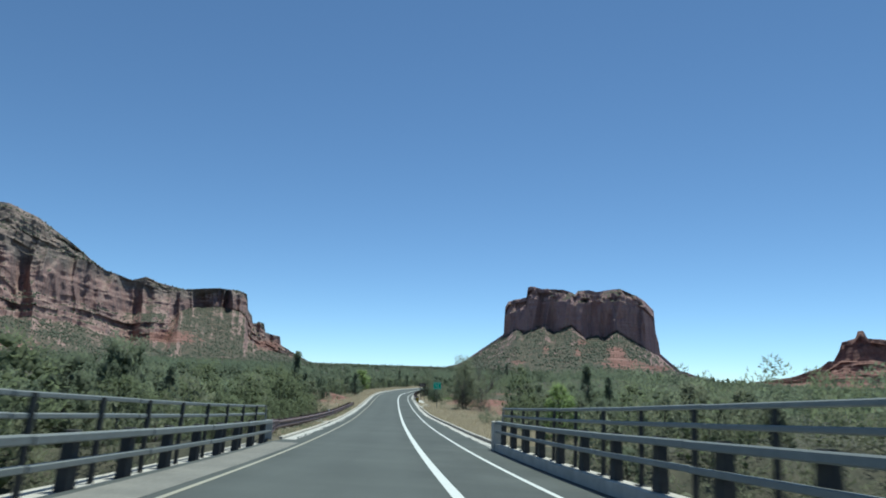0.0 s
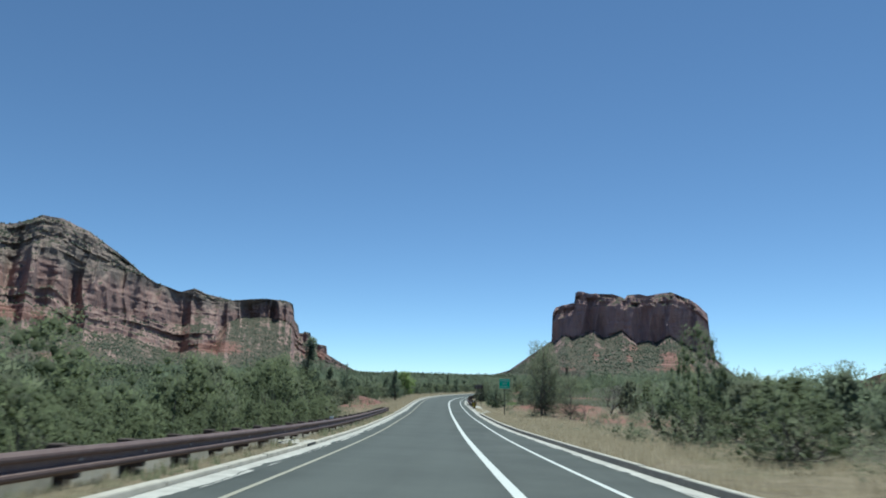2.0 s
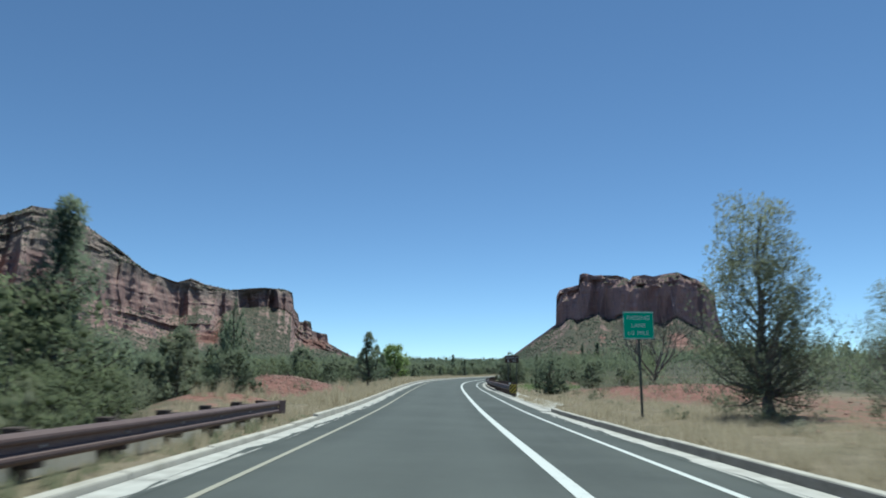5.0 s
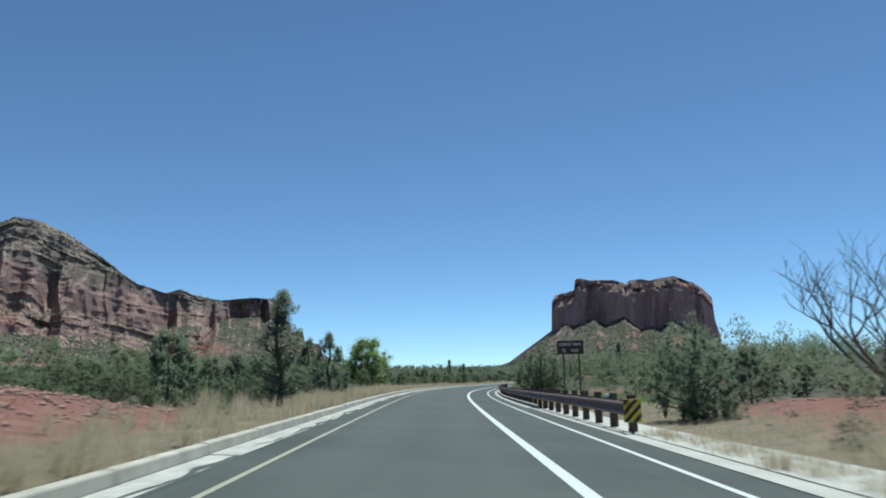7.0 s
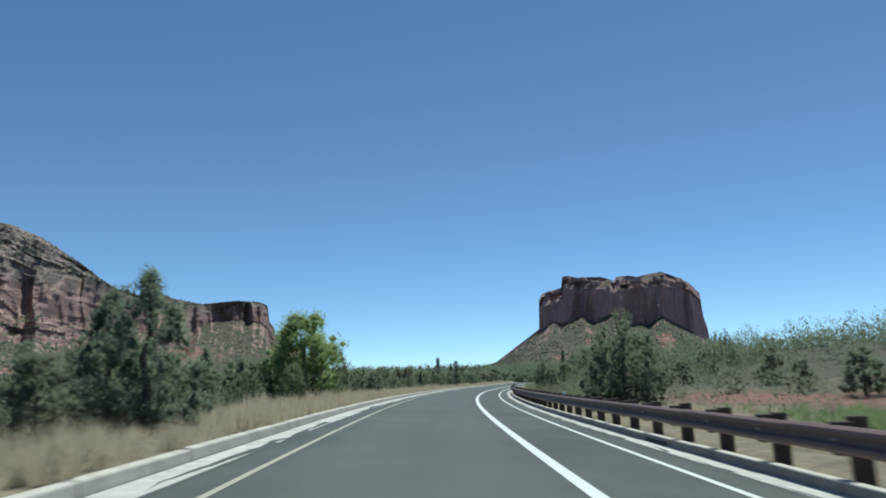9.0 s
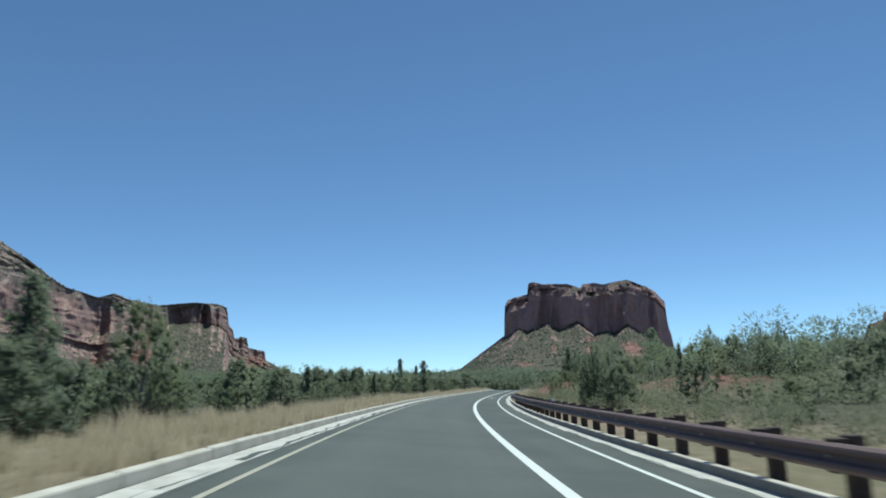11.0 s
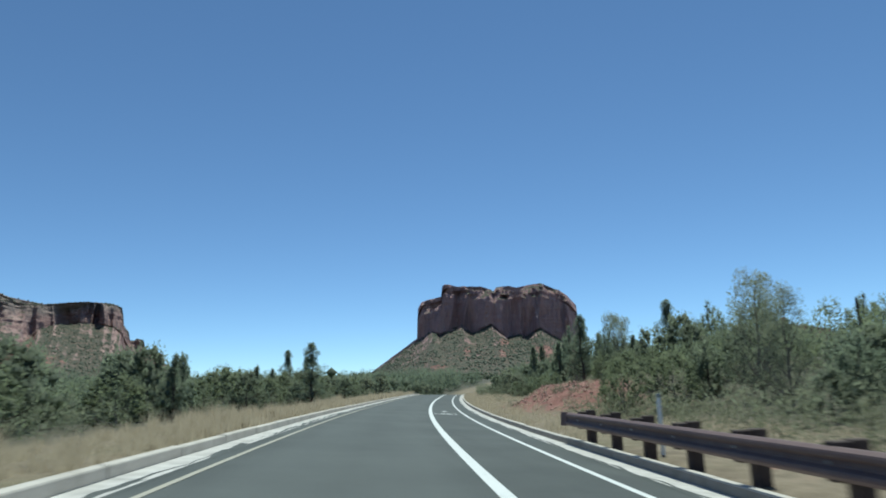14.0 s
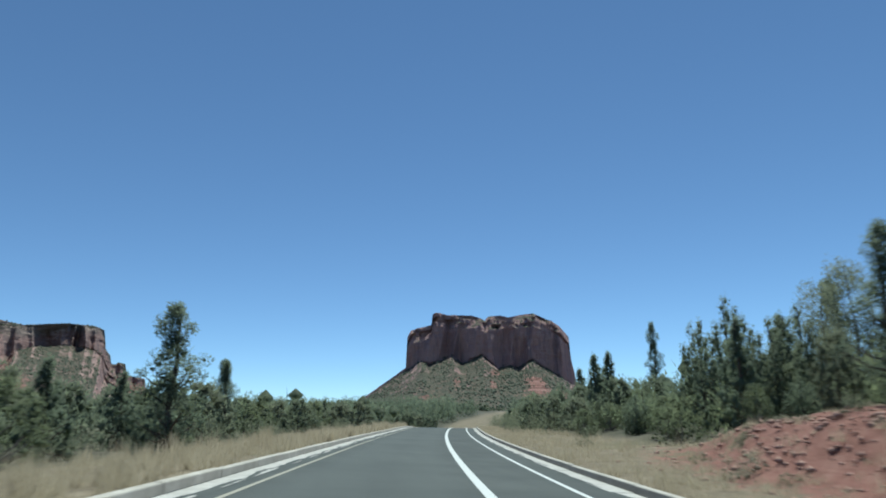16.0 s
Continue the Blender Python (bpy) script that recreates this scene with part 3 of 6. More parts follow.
    for v in np.linspace(0, 1, n3, endpoint=False):
        d, h, k = stairs(v, steps[1], shift_c)
        z = z3 + (z4 - z3) * h
        d = d * (1 - 0.45 * edge) + 0.45 * edge * d ** 1.8
        rowsets.append((r3 + (r4 - r3) * d - fin(z) * 0.88 * (1 - v) ** 1.2 - spur(z) - edge * (26 * wobble(arc, k * 60 + z * 0.3, 70, 3, seed + 10) + 16 * wobble(arc, k * 60 + z, 26, 3, seed + 15)) * math.sin(math.pi * v), z))
    for v in np.linspace(0, 1, n4):
        rowsets.append((D + back * v, z4 * (1 - v ** 2.2) + (zb - 15) * v ** 2.2 + 3 * wobble(arc, D + back * v, 70, 3, seed + 8) * (v > 0) * (1 - v)))
    rr, zz = np.array([q[0] for q in rowsets]), np.array([q[1] for q in rowsets])
    thing = tagged(new(name), label, "rock formation")
    cuts = np.cumsum([0, n0, n1, n2, n3, n4])
    rs = np.random.RandomState(int(seed * 10))
    plants = []
    for j, piece in enumerate(("scree_slope", "ledge_zone", "cliff", "upper_slope", "crown")):
        lo, hi = cuts[j], min(cuts[j + 1] + 1, len(rowsets))
        r, z = rr[lo:hi], zz[lo:hi]
        aa = np.radians(np.broadcast_to(a, r.shape))
        grid = np.stack([r * np.sin(aa), r * np.cos(aa), z], -1)
        i = np.arange(r.size).reshape(r.shape)
        faces = np.stack([i[:-1, :-1], i[:-1, 1:], i[1:, 1:], i[1:, :-1]], -1).reshape(-1, 4)
        me = mesh_from(piece, grid.reshape(-1, 3), faces, mat)
        slope = z / np.maximum(r, 1)
        bare = sum((k * np.exp(-(((a[None] - p) / rp) ** 2 + ((slope - e) / re) ** 2)) for p, e, rp, re, k in spots), 0 * slope)
        me.attributes.new("bare", "FLOAT", "POINT").data.foreach_set("value", np.clip(bare, 0, 1).astype(np.float32).ravel())
        v = {"cliff": np.linspace(0, 0.75, hi - lo), "upper_slope": np.linspace(0.75, 1, hi - lo), "crown": np.ones(hi - lo)}.get(piece, np.zeros(hi - lo))
        me.attributes.new("strata", "FLOAT", "POINT").data.foreach_set("value", np.repeat(v, len(a)).astype(np.float32))
        part(piece, me, thing)
        want = {"scree_slope": scrub[0], "ledge_zone": scrub[1], "upper_slope": scrub[2]}.get(piece, 0)
        if want:
            p, q = rs.uniform(1, hi - lo - 1.001, want * 4), rs.uniform(0, len(a) - 1.001, want * 4)
            ip, iq = p.astype(int), q.astype(int)
            e1, e2 = grid[ip + 1, iq] - grid[ip, iq], grid[ip, iq + 1] - grid[ip, iq]
            nor = np.cross(e2, e1)
            size = np.linalg.norm(nor, axis=1)
            level = np.abs(nor[:, 2]) / np.maximum(size, 1e-6)
            thick = 0.5 + 0.7 * wobble(arc[iq], r[ip, iq], 140, 3, seed + 30)
            ok = (level > 0.45) & (rs.uniform(0, 1, len(p)) < thick * (1 - 0.95 * np.clip(bare[ip, iq], 0, 1))) & (rs.uniform(0, np.percentile(size, 90), len(p)) < size)
            plants.append((grid[ip, iq] + e1 * (p - ip)[:, None] + e2 * (q - iq)[:, None])[ok][:want])
    if plants:
        at = np.concatenate(plants)
        h = rs.uniform(2.2, 5.2, (len(at), 1, 1))
        bv, bf = CORE
        v = at[:, None] + (bv[None] * rs.uniform(0.6, 1.3, (len(at), 6, 1)) * np.array([0.6, 0.6, 0.62]) + np.array([0, 0, 0.4])) * h
        f = bf[None] + (np.arange(len(at)) * 6)[:, None, None]
        nor = np.broadcast_to(bv[None] * 0.8 + np.array([0, 0, 0.35]), v.shape).reshape(-1, 3)
        nor = nor / np.linalg.norm(nor, axis=1)[:, None]
        tagged(new("hillside_scrub", soft_mesh("hillside_scrub", v.reshape(-1, 3), f.reshape(-1, 3), nor, L_SCRUB)), "dark junipers dotted over the stony slopes", "woodland", kind="stuff")
    return thing


def soft_mesh(name, v, f, nor, mat):
    """A leaf mesh shaded by the given normals."""
    p0, p1, p2 = v[f[:, 0]], v[f[:, 1]], v[f[:, 2]]
    back = (np.cross(p1 - p0, p2 - p0) * (nor[f[:, 0]] + nor[f[:, 1]] + nor[f[:, 2]])).sum(1) < 0
    f = f.copy()
    f[back] = f[back][:, [0, 2, 1]]
    me = mesh_from(name, v, f, mat, True)
    me.normals_split_custom_set_from_vertices(nor.astype(np.float32).tolist())
    return me


CORE = np.array([(1, 0, 0), (-1, 0, 0), (0, 1, 0), (0, -1, 0), (0, 0, 1), (0, 0, -1)], float), np.array([(0, 2, 4), (2, 1, 4), (1, 3, 4), (3, 0, 4), (2, 0, 5), (1, 2, 5), (3, 1, 5), (0, 3, 5)])

BUTTE_CREST = [(-1.5, 0.013), (1.8, 0.030), (5.04, 0.070), (5.14, 0.108), (5.4, 0.116), (6.85, 0.123), (6.95, 0.1365), (7.15, 0.1388), (7.5, 0.1378), (7.95, 0.1352), (9.74, 0.1343), (10.5, 0.1295), (10.7, 0.127), (10.93, 0.1323), (11.81, 0.1333), (12.4, 0.1313), (13.7, 0.1347), (14.15, 0.1352), (15.14, 0.1277), (16.0, 0.1186), (16.7, 0.1055), (16.8, 0.076), (17.0, 0.0627), (17.1, 0.0475), (18.5, 0.026), (20.5, 0.0145), (22, 0.011)]
BUTTE_FOOT = [(-1.5, 0.012), (1.8, 0.029), (5.0, 0.068), (6.1, 0.0806), (6.6, 0.0745), (8.25, 0.0852), (9.0, 0.0768), (9.5, 0.079), (10.4, 0.0865), (10.95, 0.0775), (11.5, 0.0692), (12.35, 0.0733), (12.9, 0.0695), (13.95, 0.0795), (14.6, 0.0712), (15.9, 0.0575), (17.0, 0.046), (18.4, 0.024), (20.5, 0.013), (22, 0.010)]
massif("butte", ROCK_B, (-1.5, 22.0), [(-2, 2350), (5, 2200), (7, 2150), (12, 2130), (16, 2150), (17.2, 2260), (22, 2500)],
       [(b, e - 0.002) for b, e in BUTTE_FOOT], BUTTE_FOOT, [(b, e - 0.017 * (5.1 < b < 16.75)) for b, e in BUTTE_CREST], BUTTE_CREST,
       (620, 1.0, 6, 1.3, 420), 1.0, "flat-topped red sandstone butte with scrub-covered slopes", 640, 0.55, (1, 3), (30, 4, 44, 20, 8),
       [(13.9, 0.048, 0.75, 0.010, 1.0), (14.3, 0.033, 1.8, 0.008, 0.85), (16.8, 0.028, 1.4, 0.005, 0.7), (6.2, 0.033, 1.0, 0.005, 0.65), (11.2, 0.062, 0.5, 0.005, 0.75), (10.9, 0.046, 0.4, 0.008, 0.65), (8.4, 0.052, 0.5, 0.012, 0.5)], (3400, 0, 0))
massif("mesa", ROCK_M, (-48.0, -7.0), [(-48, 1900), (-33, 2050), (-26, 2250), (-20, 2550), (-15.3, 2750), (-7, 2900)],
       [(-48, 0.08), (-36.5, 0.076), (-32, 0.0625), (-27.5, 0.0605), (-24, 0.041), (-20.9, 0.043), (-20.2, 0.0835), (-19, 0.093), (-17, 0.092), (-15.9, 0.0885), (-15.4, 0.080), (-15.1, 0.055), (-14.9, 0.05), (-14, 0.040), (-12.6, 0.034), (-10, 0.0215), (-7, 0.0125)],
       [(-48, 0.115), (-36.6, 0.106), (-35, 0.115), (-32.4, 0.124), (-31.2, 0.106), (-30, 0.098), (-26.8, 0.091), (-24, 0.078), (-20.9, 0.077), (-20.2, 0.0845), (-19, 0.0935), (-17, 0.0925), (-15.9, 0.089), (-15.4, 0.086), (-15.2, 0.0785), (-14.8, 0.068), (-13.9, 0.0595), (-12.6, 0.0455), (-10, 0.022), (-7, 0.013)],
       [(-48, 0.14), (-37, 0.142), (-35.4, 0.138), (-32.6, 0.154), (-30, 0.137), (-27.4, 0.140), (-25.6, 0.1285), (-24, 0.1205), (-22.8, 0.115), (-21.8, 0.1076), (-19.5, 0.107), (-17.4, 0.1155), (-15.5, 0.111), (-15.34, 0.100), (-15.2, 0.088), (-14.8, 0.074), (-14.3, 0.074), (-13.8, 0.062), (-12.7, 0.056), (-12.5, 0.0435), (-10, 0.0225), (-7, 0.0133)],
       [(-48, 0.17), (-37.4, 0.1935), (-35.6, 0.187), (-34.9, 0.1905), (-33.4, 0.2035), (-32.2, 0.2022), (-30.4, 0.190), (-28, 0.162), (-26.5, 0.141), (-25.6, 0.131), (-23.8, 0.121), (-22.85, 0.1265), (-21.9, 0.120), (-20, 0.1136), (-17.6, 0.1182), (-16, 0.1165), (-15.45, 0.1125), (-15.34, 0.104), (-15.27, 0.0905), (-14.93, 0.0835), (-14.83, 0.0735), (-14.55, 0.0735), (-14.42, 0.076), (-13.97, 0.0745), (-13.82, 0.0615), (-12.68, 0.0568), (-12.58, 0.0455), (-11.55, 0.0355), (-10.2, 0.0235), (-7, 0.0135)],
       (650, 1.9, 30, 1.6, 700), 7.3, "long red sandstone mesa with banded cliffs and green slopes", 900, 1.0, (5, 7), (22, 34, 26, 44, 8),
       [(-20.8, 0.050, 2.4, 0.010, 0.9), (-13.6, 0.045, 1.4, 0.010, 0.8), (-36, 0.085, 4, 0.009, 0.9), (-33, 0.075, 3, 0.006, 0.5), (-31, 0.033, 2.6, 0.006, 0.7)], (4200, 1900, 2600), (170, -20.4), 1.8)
massif("bell_shaped_butte", ROCK_R, (22.5, 44.0), [(22.5, 2500), (29, 2400), (31, 2380), (36, 2450), (44, 2600)],
       [(22.5, 0.009), (26, 0.012), (28, 0.015), (34, 0.016), (38, 0.014), (44, 0.012)],
       [(22.5, 0.0095), (26, 0.016), (28, 0.026), (29.3, 0.042), (31, 0.046), (34, 0.036), (38, 0.02), (44, 0.0125)],
       [(22.5, 0.010), (26, 0.018), (28.5, 0.038), (29.3, 0.055), (31, 0.060), (34, 0.042), (38, 0.024), (44, 0.0128)],
       [(22.5, 0.0105), (24, 0.014), (26, 0.020), (27.9, 0.032), (28.5, 0.0405), (28.8, 0.040), (29.2, 0.053), (29.4, 0.0635), (30.25, 0.068), (30.4, 0.0765), (30.75, 0.077), (30.95, 0.068), (32, 0.066), (33.3, 0.06), (34.5, 0.046), (37, 0.03), (40, 0.02), (44, 0.013)],
       (420, 2.8, 20, 0.8, 300), 4.1, "stepped red sandstone bell-shaped butte", 300, 0.3, (7, 2), (12, 42, 18, 14, 6), [(31, 0.026, 7, 0.018, 1.8)])

# ---- roadside rails ----
def beam_mesh(name, length, mat, prof, t=0.012):
    """A corrugated rail length along y; prof: (x, z) of its face."""
    inner = [(x + t, z) for x, z in prof][::-1]
    loop = list(prof) + inner
    n = len(loop)
    vs = [(x, -length / 2, z) for x, z in loop] + [(x, length / 2, z) for x, z in loop]
    fs = [(i, (i + 1) % n, n + (i + 1) % n, n + i) for i in range(n)]
    m = len(prof)
    for o in (0, n):
        fs += [(o + i, o + i + 1, o + n - 2 - i, o + n - 1 - i) for i in range(m - 1)]
    me = bpy.data.meshes.new(name)
    me.from_pydata(vs, [], fs)
    bm = bmesh.new()
    bm.from_mesh(me)
    bmesh.ops.recalc_face_normals(bm, faces=bm.faces)
    bm.to_mesh(me)
    bm.free()
    me.materials.append(mat)
    return me


W_PROF = [(x, z * 1.06) for x, z in [(0.06, -0.155), (0.045, -0.15), (0.0, -0.115), (-0.005, -0.09), (0.0, -0.065), (0.055, -0.03), (0.06, 0.0), (0.055, 0.03), (0.0, 0.065), (-0.005, 0.09), (0.0, 0.115), (0.045, 0.15), (0.06, 0.155)]]
POST_GAP = 2.06


def local_ground(s, lat):
    """Height of the land over the road's plane at s, lat."""
    q = on_road(s, lat)
    return float(ground_z(q[:1], q[1:2])[0][0] - q[2])


def build_guardrail(s0, s1, lat, sign, label, top=0.79, rise=lambda s: 0.07 + 0.1 * (1 - step(s, 134, 142)), glints=(), gap=2.035, first=0.315):
    rail = tagged(new("guardrail"), label, "guardrail")
    m0 = pose_on((s0 + s1) / 2, lat, 0.0, plumb=True)
    rail.matrix_basis = m0
    inv = m0.inverted()
    length = 2 * gap
    prof = [(x * sign, z) for x, z in W_PROF]
    me = beam_mesh("rail", length + 0.08, RUST, prof, 0.01 * sign)
    s = s1 + 0.6 - length / 2
    while s > s0 + length / 2 - 1.0:
        part("rail", me, rail, inv @ pose_on(s, lat, top - 0.164))
        s -= length
    part("rail", me, rail, inv @ pose_on(s0 - 0.1 + length / 2, lat - sign * 0.004, top - 0.164))
    pm = box_mesh("post", 0.2, 0.19, 1.27, POST, 0.012)
    bm_ = box_mesh("block", 0.2, 0.19, 0.40, POST, 0.012)
    bolt = box_mesh("bolt", 0.03, 0.035, 0.035, GUTTER, 0.008, False)
    rnd = random.Random(int(s0))
    n = int((s1 - s0) / gap) + 1
    for i in range(n):
        s = s0 + first + i * gap
        over = float(rise(s))
        part("post", pm, rail, inv @ pose_on(s, lat + sign * 0.37, top + over - 1.25 + rnd.uniform(-0.02, 0.02), rnd.uniform(-0.06, 0.06), True))
        part("block", bm_, rail, inv @ pose_on(s, lat + sign * 0.165, top + min(over, 0.05) - 0.40, 0, True))
        part("bolt", bolt, rail, inv @ pose_on(s, lat + sign * 0.045, top - 0.164, 0, True))
    for s in glints:
        s = s0 + first + round((s - s0 - first) / gap) * gap
        part("reflector", box_mesh("reflector", 0.16, 0.05, 0.1, SIGN_WHITE, 0.01), rail, inv @ pose_on(s, lat + sign * 0.2, top + min(float(rise(s)), 0.05) + 0.005, sign * 0.3, True), "white reflector plate on a post")
    # flared end piece
    part("end_cap", box_mesh("end_cap", 0.03, 0.3, 0.345, RUST, 0.01), rail, inv @ pose_on(s1 + 0.66, lat - sign * 0.03, top - 0.337, sign * 0.35), "rounded rusted rail end")
    return rail


RAIL_R = 4.98
build_guardrail(121.0, 225.6, RAIL_R, 1, "long rust-brown steel guardrail on dark posts beside the kerb", glints=(124.2, 160.0, 195.0))
left_rail = build_guardrail(29.8, 89.6, -3.72, -1, "rust-brown steel guardrail on dark posts running down from the bridge", 0.58, lambda s: 0.0, (59.0,), POST_GAP, 0.02)
# deep three-ridged rail that narrows from the bridge's end plate into the guardrail
def build_transition():
    inv = left_rail.matrix_basis.inverted()
    prof = [(-x, z) for x, z in W_PROF] + [(-x, z + 0.372) for x, z in W_PROF[1:8]]
    prof = [(x, z - 0.06) for x, z in prof]
    vs, fs, n = [], [], len(prof)
    ss = np.r_[np.linspace(26.62, 29.2, 5), np.linspace(29.7, 31.4, 6)]
    for s in ss:
        k = float(step(s, 29.2, 31.2))
        m = inv @ pose_on(float(s), -3.4 - 0.315 * float(step(s, 26.6, 31.0)), 0.36 * (1 - k) + 0.425 * k)
        row = [m @ Vector((x, 0, z * (1 - 0.36 * k))) for x, z in prof] + [m @ Vector((x - 0.012, 0, z * (1 - 0.36 * k))) for x, z in prof[::-1]]
        vs += row
    w = 2 * n
    for i in range(len(ss) - 1):
        fs += [(i * w + j, i * w + (j + 1) % w, (i + 1) * w + (j + 1) % w, (i + 1) * w + j) for j in range(w)]
    for o in (0, (len(ss) - 1) * w):
        fs += [(o + j, o + j + 1, o + w - 2 - j, o + w - 1 - j) for j in range(n - 1)]
    part("transition_rail", mesh_from("transition_rail", vs, fs, RUST), left_rail, None, "deep triple-ridged rail joining the bridge")
    for s in (27.6, 28.6):
        part("post", box_mesh("post", 0.2, 0.19, 1.2, POST, 0.012), left_rail, inv @ pose_on(s, -3.75, -0.68, 0, True))


build_transition()


def build_edging():
    """Bleached slabs set on edge behind the rail's posts."""
    edging = tagged(new("edging"), "row of bleached concrete slabs behind the guardrail posts", "kerb", kind="structure")
    mats = [box_mesh("slab", 0.1, 1.55, h, make_concrete("bleached_slab", (0.44, 0.41, 0.36), (0.28, 0.26, 0.22), 3.0) if not i else bpy.data.materials["bleached_slab"], 0.015) for i, h in enumerate((0.6, 0.68, 0.54))]
    rnd = random.Random(17)
    for i in range(29):
        s = 29.8 + (i + 0.5) * POST_GAP
        part("slab", mats[rnd.randrange(3)], edging, pose_on(s + rnd.uniform(-0.1, 0.1), -4.0 + rnd.uniform(-0.03, 0.03), local_ground(s, -4.0) - 0.22, rnd.uniform(-0.04, 0.04), True) @ pose(0, 0, 0, rnd.uniform(-3, 3), rnd.uniform(-14, -4), 0))


build_edging()


def build_marker():
    """A striped warning plate on the end of the rail."""
    plate = tagged(new("hazard_marker"), "black and yellow diagonally striped hazard marker at the guardrail end", "road sign")
    plate.matrix_basis = pose_on(120.4, 5.12, 0.0, 0, True)
    w, h = 0.44, 0.56
    part("plate", box_mesh("plate", w, 0.015, h, MARK_YELLOW, 0.006), plate, pose(0, 0, 0.3))
    for k in range(5):
        bm = bmesh.new()
        z0 = -0.32 + 0.24 * k
        pts = [(-w / 2, z0), (w / 2, z0 + w), (w / 2, z0 + w + 0.12), (-w / 2, z0 + 0.12)]
        pts = clip_poly(pts, 0.01, h - 0.01)
        if len(pts) > 2:
            bm.faces.new([bm.verts.new((x * 0.97, -0.011, 0.3 + z)) for x, z in pts])
            me = bpy.data.meshes.new("stripe")
            bm.to_mesh(me)
            me.materials.append(BLACK)
            part("stripe", me, plate)
        bm.free()
    part("stake", box_mesh("stake", 0.06, 0.05, 1.1, POST, 0.006), plate, pose(0, 0.04, -0.3))


def clip_poly(pts, lo, hi):
    for lim, keep in ((lo, 1), (hi, -1)):
        out = []
        for (x0, z0), (x1, z1) in zip(pts, pts[1:] + pts[:1]):
            in0, in1 = keep * (z0 - lim) >= 0, keep * (z1 - lim) >= 0
            if in0:
                out.append((x0, z0))
            if in0 != in1:
                t = (lim - z0) / (z1 - z0)
                out.append((x0 + t * (x1 - x0), lim))
        pts = out
    return pts


build_marker()

# bleached concrete apron at the rail's start, where the kerb drops away
pad_me = strip("apron", PAD, 102.2, 138, [lambda s: right_kerb(s) - 0.52, lambda s: right_kerb(s) + 0.1, lambda s: right_kerb(s) + 0.35 + 2.2 * step(s, 104, 112) * (1 - 0.75 * step(s, 130, 138)) + 0.2 * wobble(s, 0 * s, 3, 3)],
               [0.012, 0.03, 0.09], 0.5)
SEAM = make_concrete("dirt_filled_joint", (0.07, 0.06, 0.05), (0.04, 0.036, 0.03))
tagged(new("apron_joint", strip("apron_joint", SEAM, 103, 137.5, [lambda s: right_kerb(s) - 0.07 + 0.01 * wobble(s, 0 * s, 1.2, 2), lambda s: right_kerb(s) - 0.02 + 0.015 * wobble(s, 0 * s, 1.0, 2, 2.0)], [0.031, 0.034], 0.25)), "dark dirt-filled joint between gutter and concrete apron", "joint", kind="structure")
tagged(new("apron", pad_me), "bleached cracked concrete apron beside the road under the guardrail", "pavement", kind="structure")


